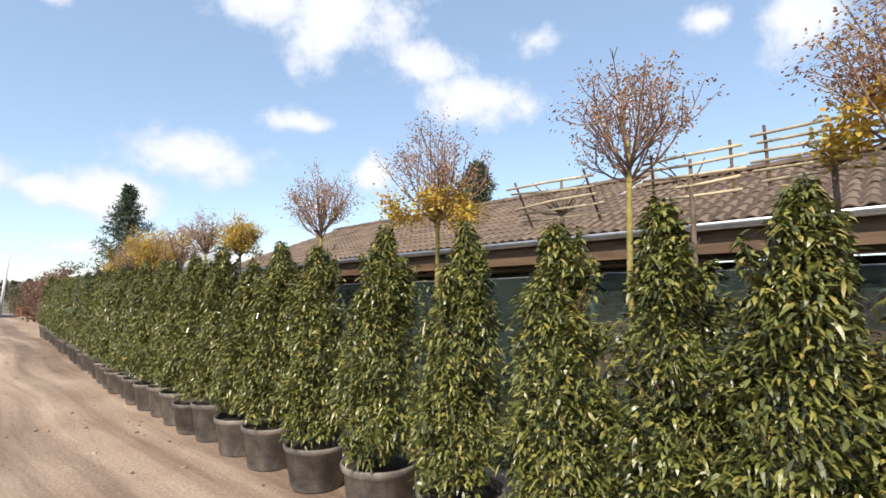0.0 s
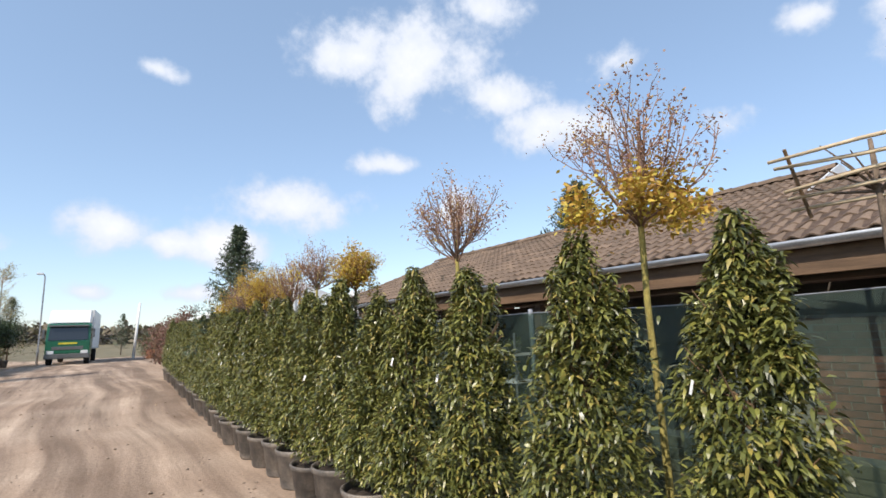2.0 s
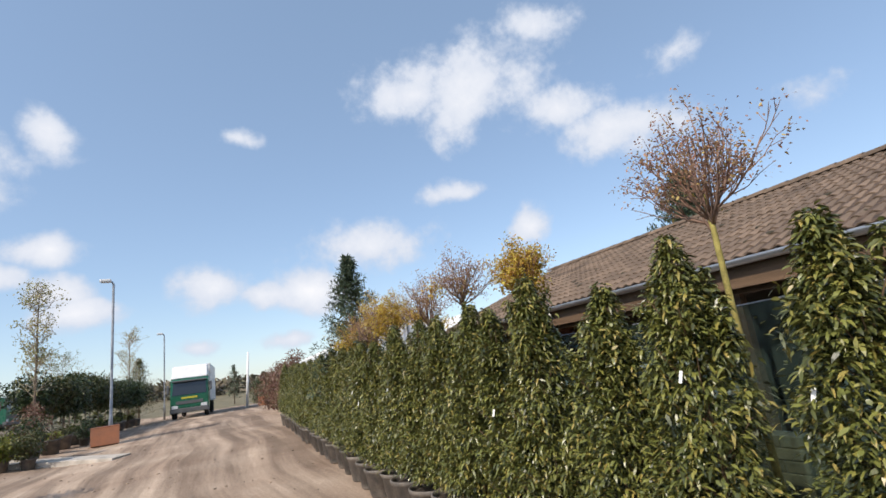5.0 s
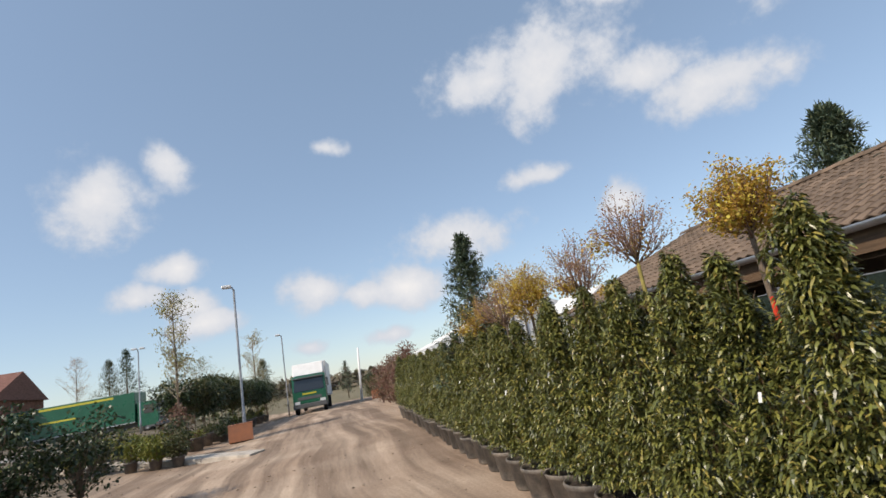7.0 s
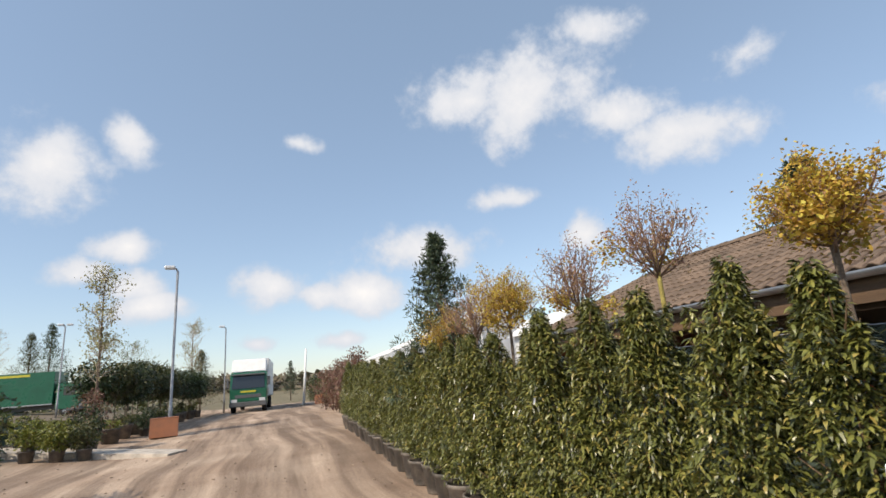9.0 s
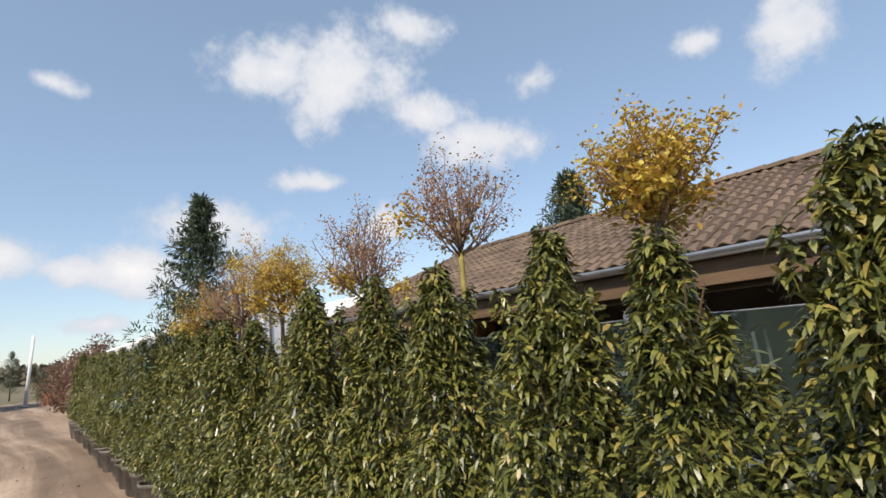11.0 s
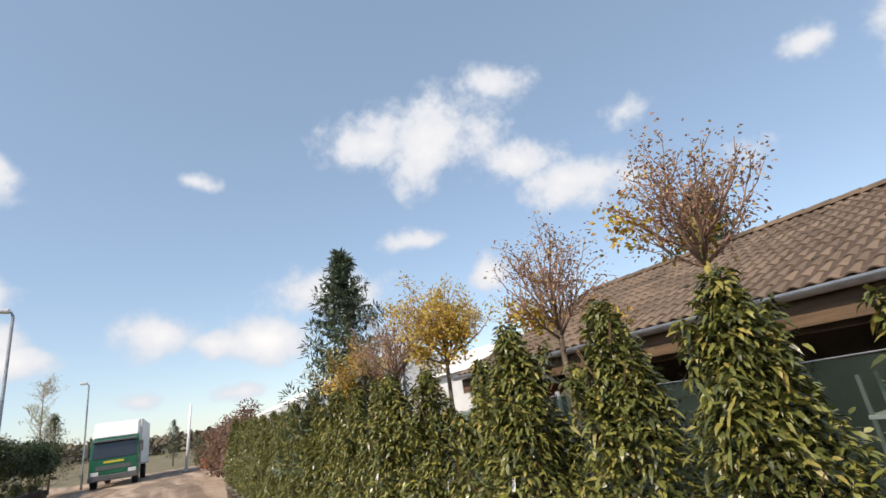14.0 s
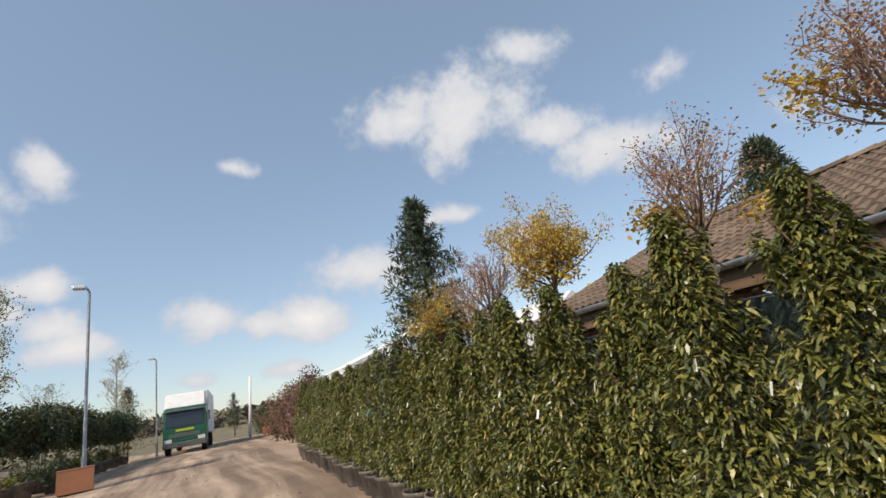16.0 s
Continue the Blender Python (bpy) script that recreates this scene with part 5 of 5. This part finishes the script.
part("roof", rb, M["white"], sk)

# woods on the far rise
wr = np.random.default_rng(77)
cs, rs = [], []
for k in range(1500):
    a = wr.uniform(-1.25, 1.2)
    d = wr.uniform(150, 330)
    x, y = d * math.sin(a), d * math.cos(a)
    cs.append((x, y, ground_z(x, y) + wr.uniform(0.5, 2.6))); rs.append((wr.uniform(2.5, 5), wr.uniform(2.5, 5), wr.uniform(1.4, 2.8)))
v, f = clump_leaves(wr, cs, rs, 34, 1.9, 1.3, 0.1)
tagged(np_mesh("far_woods", v, f, M["far_leaf"]), "brownish belt of far woods on a low rise", "woods", kind="stuff")
v, f = clump_leaves(wr, [(x, 66 + wr.uniform(-4, 4), 1.0 + wr.uniform(0, 1.0)) for x in np.arange(-60, -6, 0.9)], [(1.4, 1.4, 1.1)] * 60, 60, 0.5, 0.35, 0.1)
tagged(np_mesh("scrub_belt", v, f, M["olive_leaf"]), "olive scrub along the far side of the lorry park", "scrub", kind="stuff")

# clods and stones on the track
cr_ = random.Random(31)
ico = bmesh.new()
bmesh.ops.create_icosphere(ico, subdivisions=1, radius=1)
IV, IF = [v.co.copy() for v in ico.verts], [[v.index for v in f.verts] for f in ico.faces]
ico.free()
cv_, cf_ = [], []
for k in range(1500):
    x, y = cr_.uniform(-5.5, 2.2), cr_.uniform(-2, 30)
    if x > 0 and y < 9 and cr_.random() < 0.5:
        x = cr_.uniform(1.2, 2.1)
    s = 0.006 + 0.022 * cr_.random() ** 3
    b0 = len(cv_)
    q = Matrix.Rotation(cr_.uniform(0, 6.28), 3, "Z")
    cv_ += [Vector((x, y, ground_z(x, y) + s * 0.3)) + q @ Vector((v.x * s * 1.3, v.y * s, v.z * s * 0.6)) * cr_.uniform(0.8, 1.2) for v in IV]
    cf_ += [tuple(i + b0 for i in f) for f in IF]
tagged(mesh_ob("track_clods", cv_, cf_, M["clod"]), "loose clods and small stones on the track", "stones", kind="stuff")

# moss cushions on the tiles
mo = random.Random(12)
mv, mf = [], []
for k in range(70):
    x, y = mo.uniform(EAVE_X + 0.2, RIDGE_X - 0.3), mo.uniform(-3, 13.8)
    if y < STEP_Y and x > RIDGE_X_LOW - 0.3:
        continue
    s = mo.uniform(0.02, 0.055)
    b0 = len(mv)
    mv += [Vector((x, y, roof_z(x) + 0.05)) + Vector((v.x * s * 1.2, v.y * s * 1.5, v.z * s * 0.5 + v.x * s * 0.5)) * mo.uniform(0.75, 1.2) for v in IV]
    mf += [tuple(i + b0 for i in f) for f in IF]
tagged(mesh_ob("moss", mv, mf, M["moss"], roof_deck, "dark cushions of moss on the tiles"), kind="stuff")

# low wall of pale blocks behind the netting
ledge = thing("block_ledge", pose(4.12, 0, 0), "low ledge of pale stacked blocks behind the netting", "wall")
blk = bmesh.new()
box(0, -0.19, 0, 0.2, 0.19, 0.085, 0.008, blk)
block_mesh = bpy.data.meshes.new("block")
blk.to_mesh(block_mesh); blk.free()
block_mesh.materials.append(M["block"])
part("core", box(0.012, -4.0, 0.0, 0.188, 11.6, 0.69), M["mortar"], ledge)
for c_ in range(8):
    for k in range(36):
        o = new("block", block_mesh)
        o.parent = ledge
        o.matrix_basis = pose(0.004 * rr.random(), -2.6 + 0.39 * k + (0.195 if c_ % 2 else 0), 0.005 + 0.09 * c_)

# ---- plant racks inside the shed ----
for k, y0 in enumerate((-1.6, 0.5, 6.9)):
    rack = thing("plant_rack", pose(5.85, y0, 0.03), "galvanised plant rack with three shelves of potted seedlings", "rack", "plant racks in the shed")
    for x in (0, 0.4):
        for yy in (0, 1.4):
            part("upright", box(x, yy, 0, x + 0.03, yy + 0.03, 1.5, 0.003), M["galv"], rack)
    for z in (0.3, 0.72, 1.14):
        part("shelf", box(-0.01, -0.01, z, 0.44, 1.44, z + 0.035, 0.004), M["sheet"], rack, "pale metal shelf")
    for z in (0.335, 0.755, 1.175):
        for q in range(5):
            make_shrub(200 + 15 * k + q + int(z * 100), pose(6.05, y0 + 0.15 + 0.27 * q, z + 0.033), 0.24, 0.22, ("lime_leaf", "olive_leaf")[q % 2], "seedling in a small pot on a rack shelf", "potted plant", "seedling", pot=0.1, clumps=6, per=26, leaf=0.04, group="seedlings on the racks")

# ---- bricks of the low wall ----
bk = bmesh.new()
box(-0.01, -0.105, 0, 0.0, 0.105, 0.062, 0.0, bk)
brick_mesh = bpy.data.meshes.new("brick")
bk.to_mesh(brick_mesh); bk.free()
brick_mesh.materials.append(M["brick"])
for c_ in range(18):
    for k in range(16):
        o = new("brick", brick_mesh)
        o.parent = brick_wall
        o.matrix_basis = pose(6.399 - 0.002 * rr.random(), -0.35 + 0.222 * k + (0.111 if c_ % 2 else 0), 0.26 + 0.0745 * c_)

# ---- roof tiles, last ----
tr_ = random.Random(3)
tile_mesh = bpy.data.meshes.new("tile")
tile_mesh.from_pydata(TV, [], TF)
tile_mesh.materials.append(M["tile"])
rest_v, rest_f = [], []
cols = int((Y1 - Y0) / 0.30)
for c_ in range(cols):
    y = Y0 + 0.15 + c_ * 0.30
    ridge = RIDGE_X if y > STEP_Y else RIDGE_X_LOW
    rows_ = int((ridge - EAVE_X) / math.cos(PITCH) / 0.305) + 1
    for r_ in range(rows_):
        tm = tile_matrix(r_, c_, tr_)
        if r_ < 7 and 0.2 < y < 12:
            o = new("tile", tile_mesh)
            o.parent = roof_deck
            o.matrix_basis = tm
        else:
            b0 = len(rest_v)
            rest_v += [tm @ Vector(v) for v in TV]
            rest_f += [tuple(i + b0 for i in f) for f in TF]
tagged(mesh_ob("upper_tiles", rest_v, rest_f, M["tile_far"], roof_deck), kind="stuff")
for ya, yb, rx in ((STEP_Y - 0.03, Y1, RIDGE_X), (Y0, STEP_Y - 0.04, RIDGE_X_LOW)):
    n = int((yb - ya) / 0.38)
    for k in range(n):
        vs, fs = [], []
        for i, yy in enumerate((0, 0.40)):
            for q in range(7):
                a = math.pi * q / 6
                vs.append((-0.13 * math.cos(a), yy, 0.09 * math.sin(a) + (0.015 if i == 0 else 0)))
        fs = [(q, q + 1, q + 8, q + 7) for q in range(6)]
        o = mesh_ob("ridge_tile", [(rx + v[0], ya + k * 0.38 + v[1], roof_z(rx) + 0.02 + v[2]) for v in vs], fs, M["tile"], roof_deck)
